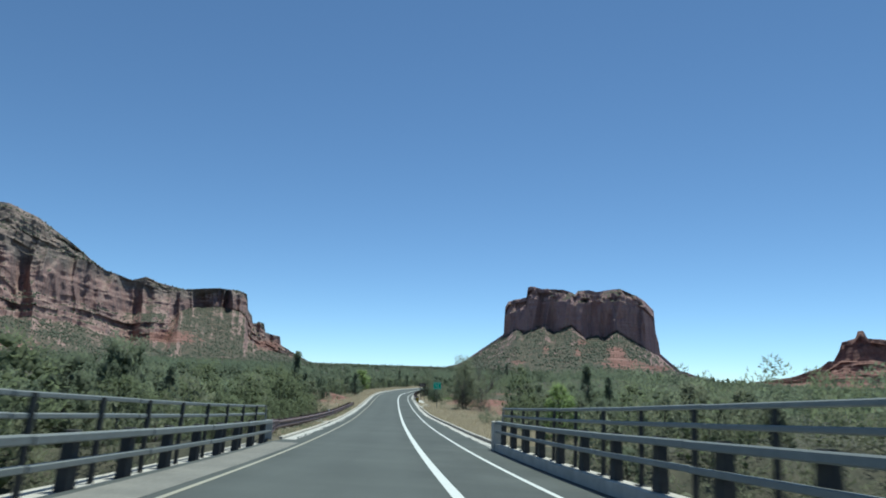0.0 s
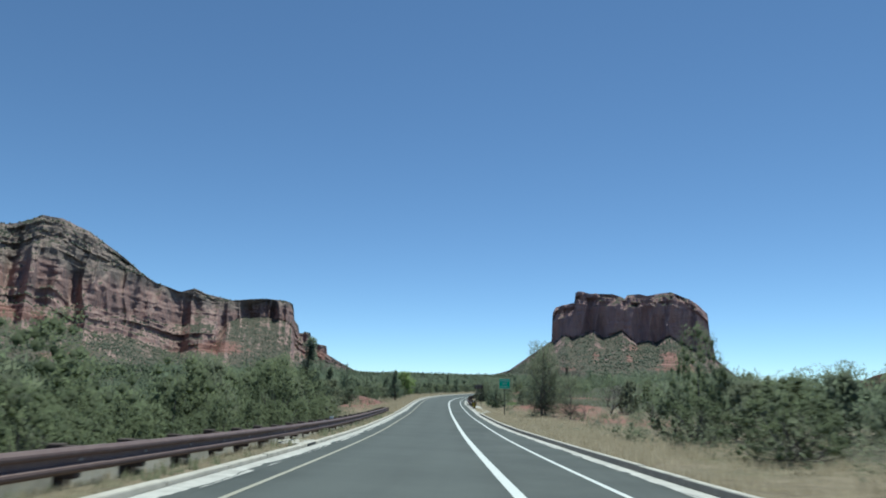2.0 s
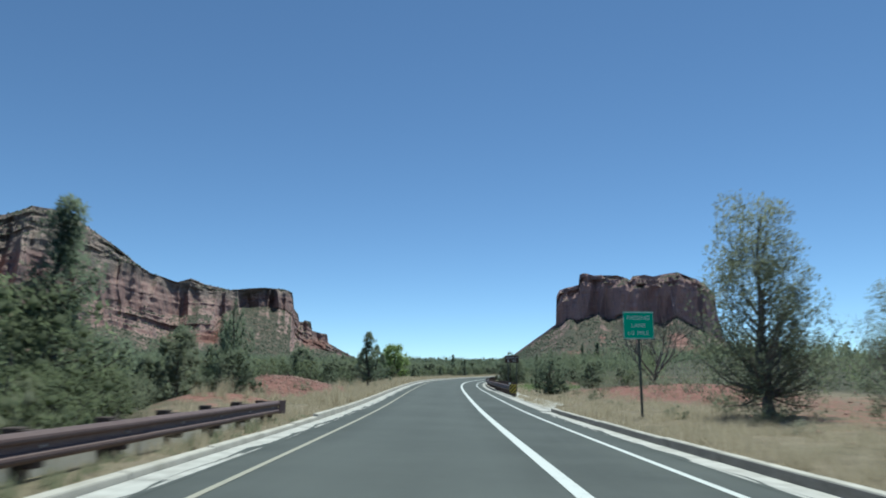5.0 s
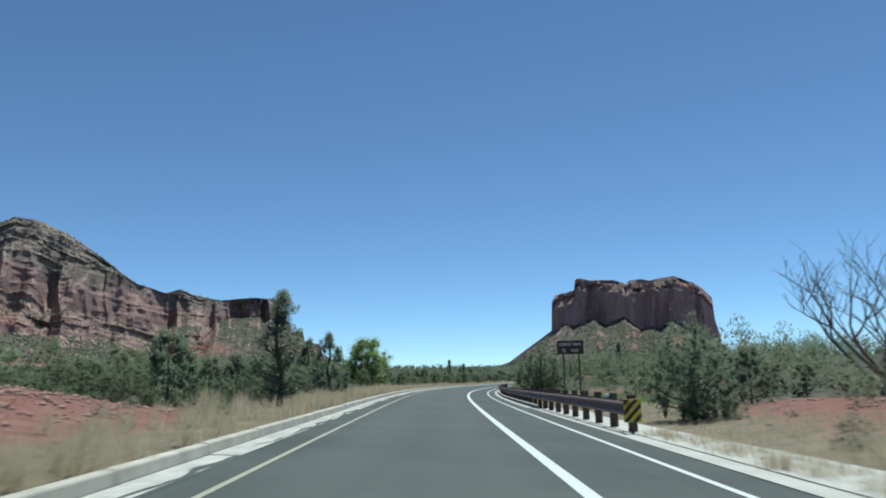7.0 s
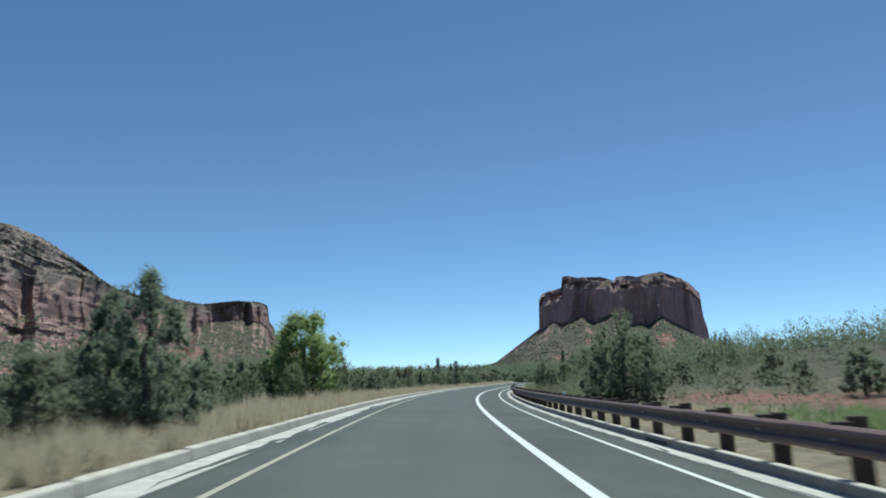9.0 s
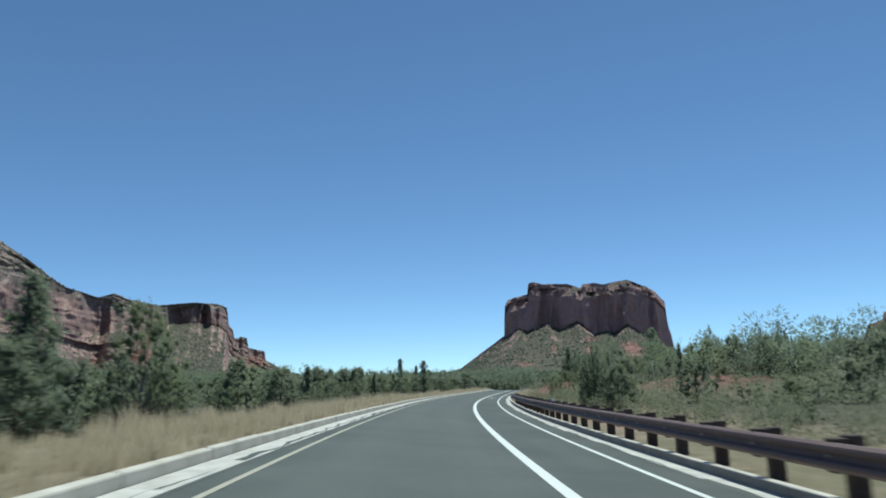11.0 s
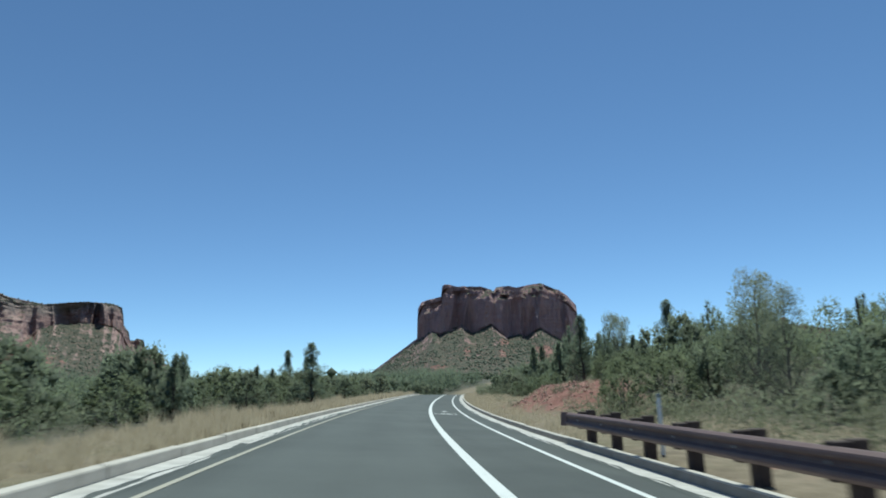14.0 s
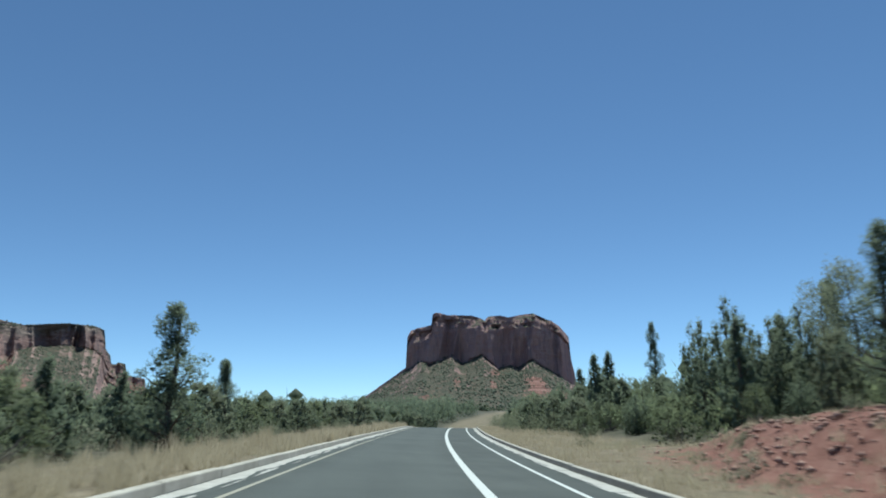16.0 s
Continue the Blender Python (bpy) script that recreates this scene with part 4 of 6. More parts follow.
# ---- the bridge ----
def build_bridge():
    S0, S1 = -16.0, 28.0
    deck = tagged(new("bridge_deck"), "grey concrete bridge deck and abutment under the road", "bridge", kind="structure")
    for s in np.arange(S0 - 30, S1 + 0.1, 4.0):
        part("deck_slab", box_mesh("deck_slab", 9.9, 4.0, 0.5, CONCRETE, 0.0), deck, pose_on(float(s), 1.0, -0.56))
    part("abutment", box_mesh("abutment", 10.2, 1.4, 6.5, CONCRETE, 0.03), deck, pose_on(29.2, 1.0, -7.0, 0, True))
    plate = box_mesh("rail_post", 0.16, 0.36, 0.86, BRIDGE_DARK, 0.01, True, 0.55)
    slim = box_mesh("upright", 0.07, 0.09, 1.32, BRIDGE_DARK, 0.008)
    shoe = box_mesh("base_plate", 0.2, 0.22, 0.02, BRIDGE_DARK, 0.004)
    low = box_mesh("low_rail", 0.10, 4.36, 0.09, BRIDGE_STEEL, 0.015, False)
    mid = box_mesh("crash_rail", 0.12, 4.36, 0.12, BRIDGE_STEEL, 0.02, False)
    up = box_mesh("hand_rail", 0.07, 4.36, 0.075, BRIDGE_STEEL, 0.015, False)
    for side, lat, sign, s_end, up_by in (("right", 4.98, 1, 27.4, 0.24), ("left", -3.28, -1, 26.4, -0.13)):
        rail = tagged(new("bridge_railing"), "grey steel bridge railing of four rails on a concrete kerb", "railing", "bridge railings")
        drop = 0.16
        m0 = pose_on(10.0, lat, 0.0, 0, True)
        rail.matrix_basis = m0
        inv = m0.inverted()
        for i in range(11):
            s = s_end - 1.1 - i * 4.4 + 2.2 - 2.2
            if s < S0 - 4:
                break
            part("kerb_beam", KERB_BEAM, rail, inv @ pose_on(s - 1.1, lat + sign * 0.17, -0.3 + up_by - drop), "pale concrete kerb beam")
            part("low_rail", low, rail, inv @ pose_on(s - 1.1, lat + sign * 0.02, 0.47 + up_by))
            part("crash_rail", mid, rail, inv @ pose_on(s - 1.1, lat + sign * 0.0, 0.80 + up_by))
            part("hand_rail", up, rail, inv @ pose_on(s - 1.1, lat + sign * 0.26, 1.06 + up_by))
            part("hand_rail", up, rail, inv @ pose_on(s - 1.1, lat + sign * 0.26, 1.32 + up_by))
        s = s_end - 0.7
        while s > S0 - 4:
            part("rail_post", plate, rail, inv @ pose_on(s, lat + sign * 0.17, 0.02 + up_by))
            part("upright", slim, rail, inv @ pose_on(s - 1.1, lat + sign * 0.26, 0.02 + up_by))
            part("base_plate", shoe, rail, inv @ pose_on(s - 1.1, lat + sign * 0.26, 0.02 + up_by))
            s -= 2.2
        a = [Vector((sign * 0.26, -0.1 + 0.34 * math.sin(t), 0.9 + up_by + 0.42 * math.cos(t))) for t in np.linspace(0, math.pi / 2, 8)] + [Vector((sign * 0.26, 0.24, 0.55 + up_by))]
        v, f = tube([inv @ pose_on(s_end, lat, 0.0) @ q for q in a], [0.037] * len(a))
        part("rail_bend", mesh_from("rail_bend", v, f, BRIDGE_STEEL, True), rail, None, "hand rail bent down to its end")
        if sign > 0:
            part("end_block", box_mesh("end_block", 0.42, 0.62, 1.3, CONCRETE, 0.02), rail, inv @ pose_on(s_end + 0.35, lat + 0.12, -0.22, 0, True), "square concrete end block")
        else:
            part("end_plate", box_mesh("end_plate", 0.3, 0.07, 1.15, PAD, 0.01), rail, inv @ pose_on(s_end + 0.1, lat - 0.1, -0.42, 0, True), "pale end plate")


SHOULDER = make_concrete("bridge_shoulder_concrete", (0.23, 0.215, 0.185), (0.15, 0.142, 0.125), 0.9)
tagged(new("bridge_shoulder", strip("bridge_shoulder", SHOULDER, -60, 27.2, [-3.08, -2.22], 0.005, 2.0)), "tan-grey concrete shoulder along the bridge railing", "pavement", kind="structure")
KERB_BEAM = box_mesh("kerb_beam", 0.42, 4.38, 0.48, CONCRETE, 0.02)
build_bridge()
build_kerb("left", 28.0, 330.0, left_edge, -1)
build_kerb("right", 28.6, 330.0, right_edge, 1)


for side, inner, outer in (("left", lambda s: left_edge(s) + 0.54, lambda s: left_edge(s) + 0.36 + 0.1 * wobble(s * 1.0, 0 * s, 1.6, 3)), ("right", lambda s: right_edge(s) - 0.54, lambda s: right_edge(s) - 0.38 - 0.09 * wobble(s * 1.0, 0 * s, 1.6, 3, 1.0))):
    for s0, s1 in ((29.0, 329.0),) if side == "left" else ((29.0, 101.0), (139.0, 329.0)):
        lip = strip("asphalt_lip", ASPHALT, s0, s1, [inner, outer] if side == "left" else [outer, inner], [0.003, 0.012] if side == "left" else [0.012, 0.003], 0.25)
        tagged(new("asphalt_lip", lip), "ragged asphalt edge spread over the concrete gutter", "road edge", kind="structure")


def build_inlet(s0, s1, sign, edge):
    """A kerb drain inlet: a cast slab behind the kerb with a slot below it, drawn as a black strip."""
    inlet = tagged(new("drain_inlet"), "pale concrete kerb drain inlet with a dark slot", "drain")
    mid = (s0 + s1) / 2
    m0 = pose_on(mid, edge, 0.0)
    inlet.matrix_basis = m0
    part("slab", box_mesh("slab", 1.0, s1 - s0, 0.3, PAD, 0.02), inlet, pose(sign * 0.66, 0, -0.19))
    # solid black strip: the shade inside the slot is put into its colour
    part("slot", box_mesh("slot", 0.03, (s1 - s0) * 0.5, 0.085, BLACK, 0.004), inlet, pose(-sign * 0.004, -0.2, 0.005), "black strip painted for the shade in the drain slot")


build_inlet(47.8, 50.4, -1, float(left_edge(49.1)))
build_inlet(145.4, 148.4, 1, float(right_edge(146.9)))


# ---- signs ----
def letters(body, size, mat, parent, m, label=""):
    cu = bpy.data.curves.new("legend", "FONT")
    cu.body, cu.size, cu.align_x, cu.align_y, cu.extrude = body, size, "CENTER", "CENTER", 0.002
    ob = bpy.data.objects.new("legend", cu)
    scene.collection.objects.link(ob)
    bpy.context.view_layer.update()
    me = bpy.data.meshes.new_from_object(ob.evaluated_get(bpy.context.evaluated_depsgraph_get()))
    bpy.data.objects.remove(ob)
    me.materials.clear()
    me.materials.append(mat)
    part("legend", me, parent, m @ pose(0, 0, 0, 90, 0, 0), label)


def build_sign(name, label, s, lat, low, w, h, sheet, edge, rows, posts, turn=0.0, lean=0.0):
    """A road sign: plate, border, legend rows (text, size, height) and posts at the given offsets."""
    sign = tagged(new(name), label, "road sign")
    g = local_ground(s, lat)
    sign.matrix_basis = pose_on(s, lat, g, turn, True) @ pose(0, 0, 0, 0, lean, 0)
    low = low + lat * float(centre(s)[4]) - g
    plate = part("plate", box_mesh("plate", w, 0.012, h, sheet, 0.004), sign, pose(0, 0, low))
    t = 0.022
    for sx, sz, x, z in ((w, t, 0, 0.012), (w, t, 0, h - t - 0.012), (t, h - 0.05, w / 2 - t / 2 - 0.004, 0.025), (t, h - 0.05, -w / 2 + t / 2 + 0.004, 0.025)):
        part("border", box_mesh("border", sx - 0.01, 0.004, sz, edge, 0), plate, pose(x, -0.0085, z))
    for body, size, z, *x in rows:
        letters(body, size, SIGN_WHITE, plate, pose(x[0] if x else 0.0, -0.010, z))
    for x in posts:
        part("post", box_mesh("post", 0.075, 0.06, low + h * 0.9 + 0.4, SIGN_POST, 0.006), sign, pose(x, 0.04, -0.4))
        part("bolt", box_mesh("bolt", 0.025, 0.01, 0.025, SIGN_POST, 0.002), plate, pose(x, -0.012, h * 0.9))


build_sign("passing_lane_sign", "square green road sign with white lettering on one post", 95.0, 6.93, 2.52, 1.0, 0.9, SIGN_GREEN, SIGN_WHITE,
           [("PASSING", 0.2, 0.69), ("LANE", 0.2, 0.44), ("1/2", 0.2, 0.19, -0.26), ("MILE", 0.2, 0.19, 0.14)], [0.0])
build_sign("scenic_view_sign", "brown road sign with pale lettering on two dark posts", 136.2, 6.45, 2.24, 1.24, 0.64, SIGN_BROWN, SIGN_BROWN,
           [("SCENIC", 0.175, 0.45, -0.235), ("VIEW", 0.175, 0.45, 0.31), ("\u00be", 0.27, 0.16, -0.3), ("MILE", 0.175, 0.17, 0.2)], [-0.34, 0.4])


# ---- cycle-lane symbol ----
def build_symbol():
    vs, fs = [], []

    def ring(cx, cy, r, w=0.07, n=16):
        o = len(vs)
        for k in range(n):
            t = k * math.tau / n
            for q in (r - w / 2, r + w / 2):
                vs.append((cx + q * math.cos(t), cy + q * math.sin(t) * 1.5, 0))
        for k in range(n):
            a, b = o + 2 * k, o + 2 * ((k + 1) % n)
            fs.append((a, a + 1, b + 1, b))

    def bar(x0, y0, x1, y1, w=0.09):
        d = Vector((x1 - x0, y1 - y0))
        nrm = Vector((-d.y, d.x)).normalized() * w / 2
        o = len(vs)
        vs.extend([(x0 + nrm.x, y0 + nrm.y, 0), (x0 - nrm.x, y0 - nrm.y, 0), (x1 - nrm.x, y1 - nrm.y, 0), (x1 + nrm.x, y1 + nrm.y, 0)])
        fs.append((o, o + 1, o + 2, o + 3))

    ring(-0.33, 0, 0.25)
    ring(0.33, 0, 0.25)
    for b in ((-0.33, 0, -0.12, 0.5), (-0.12, 0.5, 0.2, 0.5), (-0.33, 0, 0.02, 0.0), (0.02, 0.0, 0.2, 0.5), (0.33, 0, 0.17, 0.72), (0.05, 0.74, 0.2, 0.72), (-0.2, 0.62, -0.04, 0.62)):
        bar(*b)
    ob = new("cycle_symbol", mesh_from("cycle_symbol", vs, fs, WHITE))
    ob.matrix_basis = pose_on(246.8, 2.8, 0.009) @ Matrix.Diagonal((1.0, 1.35, 1.0, 1.0))
    tagged(ob, "white painted bicycle symbol on the cycle lane", "road marking", kind="structure")
    bm = bmesh.new()
    for poly in (((-0.05, 0), (0.05, 0), (0.05, 1.0), (-0.05, 1.0)), ((-0.28, 0.95), (0.28, 0.95), (0.0, 1.75))):
        bm.faces.new([bm.verts.new((x, y, 0)) for x, y in poly])
    me = bpy.data.meshes.new("arrow")
    bm.to_mesh(me)
    bm.free()
    me.materials.append(WHITE)
    ob = new("lane_arrow", me)
    ob.matrix_basis = pose_on(250.3, 2.82, 0.009)
    tagged(ob, "white painted arrow on the cycle lane", "road marking", kind="structure")


build_symbol()


# ---- trees ----
def leaves(centres, radii, per, size, rng, tall=1.0, hub=None):
    """Small leaf sprays filling clumps: vertices, triangles and soft normals."""
    n = len(centres)
    c = np.repeat(centres, per, 0)
    r = np.repeat(radii, per)
    d = rng.normal(size=(n * per, 3))
    d /= np.linalg.norm(d, axis=1)[:, None]
    pos = c + d * (r * rng.uniform(0.25, 1.0, n * per) ** 0.45 * 1.14)[:, None] * np.array([1, 1, tall])
    a = d * 0.6 + rng.normal(size=d.shape) * 0.55 + np.array([0, 0, 0.55 * tall])
    a /= np.linalg.norm(a, axis=1)[:, None]
    soft = d * 0.75 + np.array([0, 0, 0.45]) + rng.normal(size=d.shape) * 0.16
    if hub is not None:
        o = c - hub
        soft = soft + 0.55 * o / np.maximum(np.linalg.norm(o, axis=1), 1e-3)[:, None]
    soft /= np.linalg.norm(soft, axis=1)[:, None]
    b = np.cross(a, soft + rng.normal(size=d.shape) * 0.7)
    b /= np.maximum(np.linalg.norm(b, axis=1), 1e-4)[:, None]
    h = (np.broadcast_to(size, (n * per,)) * rng.uniform(0.6, 1.35, n * per))[:, None]
    w = h * rng.uniform(0.2, 0.4, n * per)[:, None]
    # wind each leaf so that it faces the way its clump does
    b *= np.sign((np.cross(a, b) * soft).sum(1))[:, None]
    return pos, a * h, b * w, soft


def darts(pos, a, b, soft):
    v = np.stack([pos - a - b, pos + a * 1.1, pos - a * 0.6 + b * 1.3], 1).reshape(-1, 3)
    return v, np.arange(len(v)).reshape(-1, 3)[:, [0, 1, 2]] if len(v) else None, np.repeat(soft, 3, 0)


def crown_mesh(name, centres, radii, per, size, mat, seed, tall=1.0, core=0.5):
    """Leaf sprays round small loose cores."""
    rs_ = np.random.RandomState(seed)
    c, r = np.array(centres, float), np.array(radii, float)
    hub = np.array([0, 0, c[:, 2].min() * 0.6 + c[:, 2].max() * 0.4])
    v, f, nor = darts(*leaves(c, r, per, size, rs_, tall, hub))
    if core:
        bv, bf = CORE
        k = len(bv)
        cv = c[:, None] + bv[None] * (r[:, None, None] * core) * rs_.uniform(0.72, 1.2, (len(c), k, 1)) * np.array([1, 1, tall])
        cf = bf[None] + (np.arange(len(c)) * k)[:, None, None] + len(v)
        v, f = np.concatenate([v, cv.reshape(-1, 3)]), np.concatenate([f, cf.reshape(-1, 3)])
        cn = bv[None] * 0.8 + np.array([0, 0, 0.3]) + 0.4 * ((c - hub) / np.maximum(np.linalg.norm(c - hub, axis=1), 1e-3)[:, None])[:, None]
        cn = cn / np.linalg.norm(cn, axis=2)[:, :, None]
        nor = np.concatenate([nor, cn.reshape(-1, 3)])
    return soft_mesh(name, v, f, nor, mat)


def limb_mesh(name, height, girth, targets, mat, seed, lean=0.04, start=0.25, climb=0.25):
    """A tapered trunk with limbs that reach towards some of the clumps."""
    rnd = random.Random(seed)
    pts = [(lean * height * (max(z, 0) / height) ** 1.5 + rnd.uniform(-1, 1) * 0.02 * height, rnd.uniform(-1, 1) * 0.02 * height, z) for z in np.linspace(-0.3, height, 7)]
    pts[0] = (0, 0, -0.3)
    tubes = [tube(pts, [girth * (1.25 if i == 0 else 1 - 0.14 * i) for i in range(7)], 7)]
    for t in targets:
        z0 = max(start * height, min(height * 0.9, t[2] - climb * math.hypot(t[0], t[1]) - 0.3))
        k = (z0 + 0.3) / (height + 0.3) * 6
        i = min(int(k), 5)
        q0 = Vector(pts[i]).lerp(Vector(pts[i + 1]), k - i)
        q1 = Vector(t)
        mid = q0.lerp(q1, 0.5) + Vector((rnd.uniform(-0.1, 0.1), rnd.uniform(-0.1, 0.1), -0.08 * (q1 - q0).length))
        r = girth * 0.42 * (1 - 0.5 * z0 / height)
        tubes.append(tube([q0, mid, q1], [r, r * 0.6, r * 0.2], 5))
    v, f = join_tubes(tubes)
    return mesh_from(name, v, f, mat, True)


def make_tree(name, label, height, kind, seed, fine=True):
    """A tree thing at the origin, of unit scale: trunk and crown."""
    rnd = random.Random(seed)
    cs, rs = [], []
    leaf, girth, tall, core = L_JUNIPER, 0.13, 1.15, 0.5
    H = height
    few = 1.0 if fine else 0.55
    big = 1.0 if fine else 1.3

    def dome(n, lo, hi, wide, phase, span, r0, r1, rim=0.2, power=0.75):
        lobes = [rnd.uniform(0, math.tau) for _ in range(3)]
        for _ in range(int(n * few)):
            t = rnd.random() ** 0.85
            ang = rnd.uniform(0, math.tau)
            lump = 1 + 0.16 * math.sin(2 * ang + lobes[0]) + 0.12 * math.sin(3 * ang + lobes[1] + 4 * t) + 0.1 * math.sin(5 * ang + lobes[2] - 7 * t)
            rad = H * wide * math.sin(math.pi * (phase + span * t)) ** power * lump
            q = rad * math.sqrt(rnd.uniform(rim, 1)) * rnd.uniform(0.8, 1.1)
            cs.append((q * math.cos(ang), q * math.sin(ang), H * (lo + (hi - lo) * t) * (1 - 0.12 * (q / (H * wide)) ** 2)))
            rs.append(H * rnd.uniform(r0, r1) * big)

    if kind == "juniper":
        dome(100, 0.04, 0.92, 0.36, 0.33, 0.60, 0.055, 0.105, 0.3)
        leaf, tall, core = L_JUNIPER if seed % 2 else L_OLIVE, 1.35, 0.5
    elif kind == "cypress":
        n = int(95 * few)
        for i in range(n):
            t = (i + rnd.random()) / n
            rad = H * 0.19 * (1 - t) ** 0.75 + 0.05
            ang, q = rnd.uniform(0, math.tau), rad * rnd.uniform(0.25, 1.15)
            cs.append((q * math.cos(ang), q * math.sin(ang), H * (0.04 + 0.91 * t)))
            rs.append(H * (0.035 + 0.045 * (1 - t)) * rnd.uniform(0.75, 1.25) * big)
        leaf, tall, girth = L_PINE, 1.6, 0.16
    elif kind == "cedar":
        n = int(130 * few)
        for i in range(n):
            t = ((i + rnd.random()) / n) ** 1.25
            ang = rnd.uniform(0, math.tau)
            lump = 1 + 0.18 * math.sin(2 * ang + seed) + 0.15 * math.sin(3 * ang + 9 * t)
            q = (H * 0.40 * (1 - t) ** 0.8 * lump + 0.05) * math.sqrt(rnd.uniform(0.25, 1.1))
            cs.append((q * math.cos(ang), q * math.sin(ang), H * (0.03 + 0.92 * t) - 0.08 * q))
            rs.append(H * rnd.uniform(0.04, 0.07) * (1.15 - 0.4 * t) * big)
        leaf, tall, girth, core = L_PINE, 1.4, 0.16, 0.55
    elif kind == "pine":
        n = int(112 * few)
        for i in range(n):
            t = (i + rnd.random()) / n
            rad = H * (0.27 * (1 - t) ** 0.8 + 0.01) * (0.78 + 0.42 * math.sin(t * 19 + seed))
            ang, q = i * 2.4 + rnd.uniform(-0.5, 0.5), rad * rnd.uniform(0.25, 1.15)
            cs.append((q * math.cos(ang), q * math.sin(ang), H * (0.12 + 0.85 * t) + 0.1 * q))
            rs.append(H * rnd.uniform(0.038, 0.07) * (1.2 - 0.5 * t) * big)
        leaf, tall, girth = L_PINE, 0.8, 0.13
        core = 0.3
    elif kind == "cottonwood":
        dome(95, 0.1, 0.93, 0.32, 0.24, 0.68, 0.05, 0.1, 0.3)
        leaf, girth, tall = L_COTTON, 0.16, 1.1
    elif kind == "mesquite":
        dome(100, 0.03, 0.93, 0.45, 0.32, 0.60, 0.05, 0.095, 0.3)
        leaf, girth, core = L_MESQUITE, 0.14, 0.42
    elif kind == "shrub":
        for i in range(int(26 * few)):
            ang, q = rnd.uniform(0, math.tau), H * 0.62 * math.sqrt(rnd.random())
            cs.append((q * math.cos(ang), q * math.sin(ang), H * rnd.uniform(0.1, 0.78) * (1 - 0.4 * q / H)))
            rs.append(H * rnd.uniform(0.11, 0.2) * big)
        leaf, girth, core = (L_SHRUB, L_OLIVE, L_DULL)[seed % 3], 0.03, 0.35
    elif kind == "bushy":
        for k in range(9):
            ang, q0 = k * 2.4 + rnd.uniform(-0.4, 0.4), H * (0.04 + 0.23 * math.sqrt(k / 8))
            lx, ly, high = q0 * math.cos(ang), q0 * math.sin(ang), H * (0.95 - 0.32 * (k / 8) ** 0.8 + rnd.uniform(-0.05, 0.03))
            for i in range(int(26 * few)):
                t = (i + rnd.random()) / int(26 * few)
                q, turn = H * (0.205 * (1 - t) ** 0.62 * min(1, 0.6 + 1.5 * t) + 0.012) * math.sqrt(rnd.uniform(0.2, 1.1)), rnd.uniform(0, math.tau)
                spread = 0.75 + 0.25 * t
                cs.append((lx * spread + q * math.cos(turn), ly * spread + q * math.sin(turn), 0.05 * H + (high - 0.05 * H) * t))
                rs.append(H * rnd.uniform(0.042, 0.07) * (1.15 - 0.4 * t) * big)
        leaf, tall, girth, core = L_PINE if seed % 2 else L_JUNIPER, 1.5, 0.14, 0.42
    elif kind == "sparse":
        dome(165, 0.03, 0.97, 0.27, 0.3, 0.56, 0.035, 0.08, 0.1)
        leaf, girth, core = L_OLIVE, 0.085, 0.0
    tree = tagged(new(name), label, "shrub" if kind == "shrub" else "tree", GROUPS.get(kind, ""))
    order = sorted(range(len(cs)), key=lambda i: -math.hypot(cs[i][0], cs[i][1]))
    share = {"shrub": 5, "sparse": 40, "pine": 20, "mesquite": 26}.get(kind, 14) if fine else 5
    top = {"juniper": 0.75, "cottonwood": 0.75, "mesquite": 0.6, "shrub": 0.5}.get(kind, 0.95)
    part("trunk", limb_mesh("trunk", H * top, girth * H / 5, [cs[i] for i in order[::2][:share]], DEAD if kind in ("sparse", "mesquite") else BARK, seed, 0.05, 0.12, 1.1 if kind in ("sparse", "mesquite", "cottonwood") else 0.3), tree)
    if fine:
        per, size = {"shrub": (70, 0.026), "sparse": (62, 0.05), "pine": (84, 0.055), "cedar": (84, 0.055), "cottonwood": (84, 0.06), "bushy": (42, 0.052)}.get(kind, (48, 0.064))
    else:
        per, size = (20, 0.06) if kind == "shrub" else (22, 0.13)
    part("crown", crown_mesh("crown", cs, rs, per, size * (H / 5) ** 0.5 if kind != "shrub" else size, leaf, seed, tall, core), tree)
    return tree


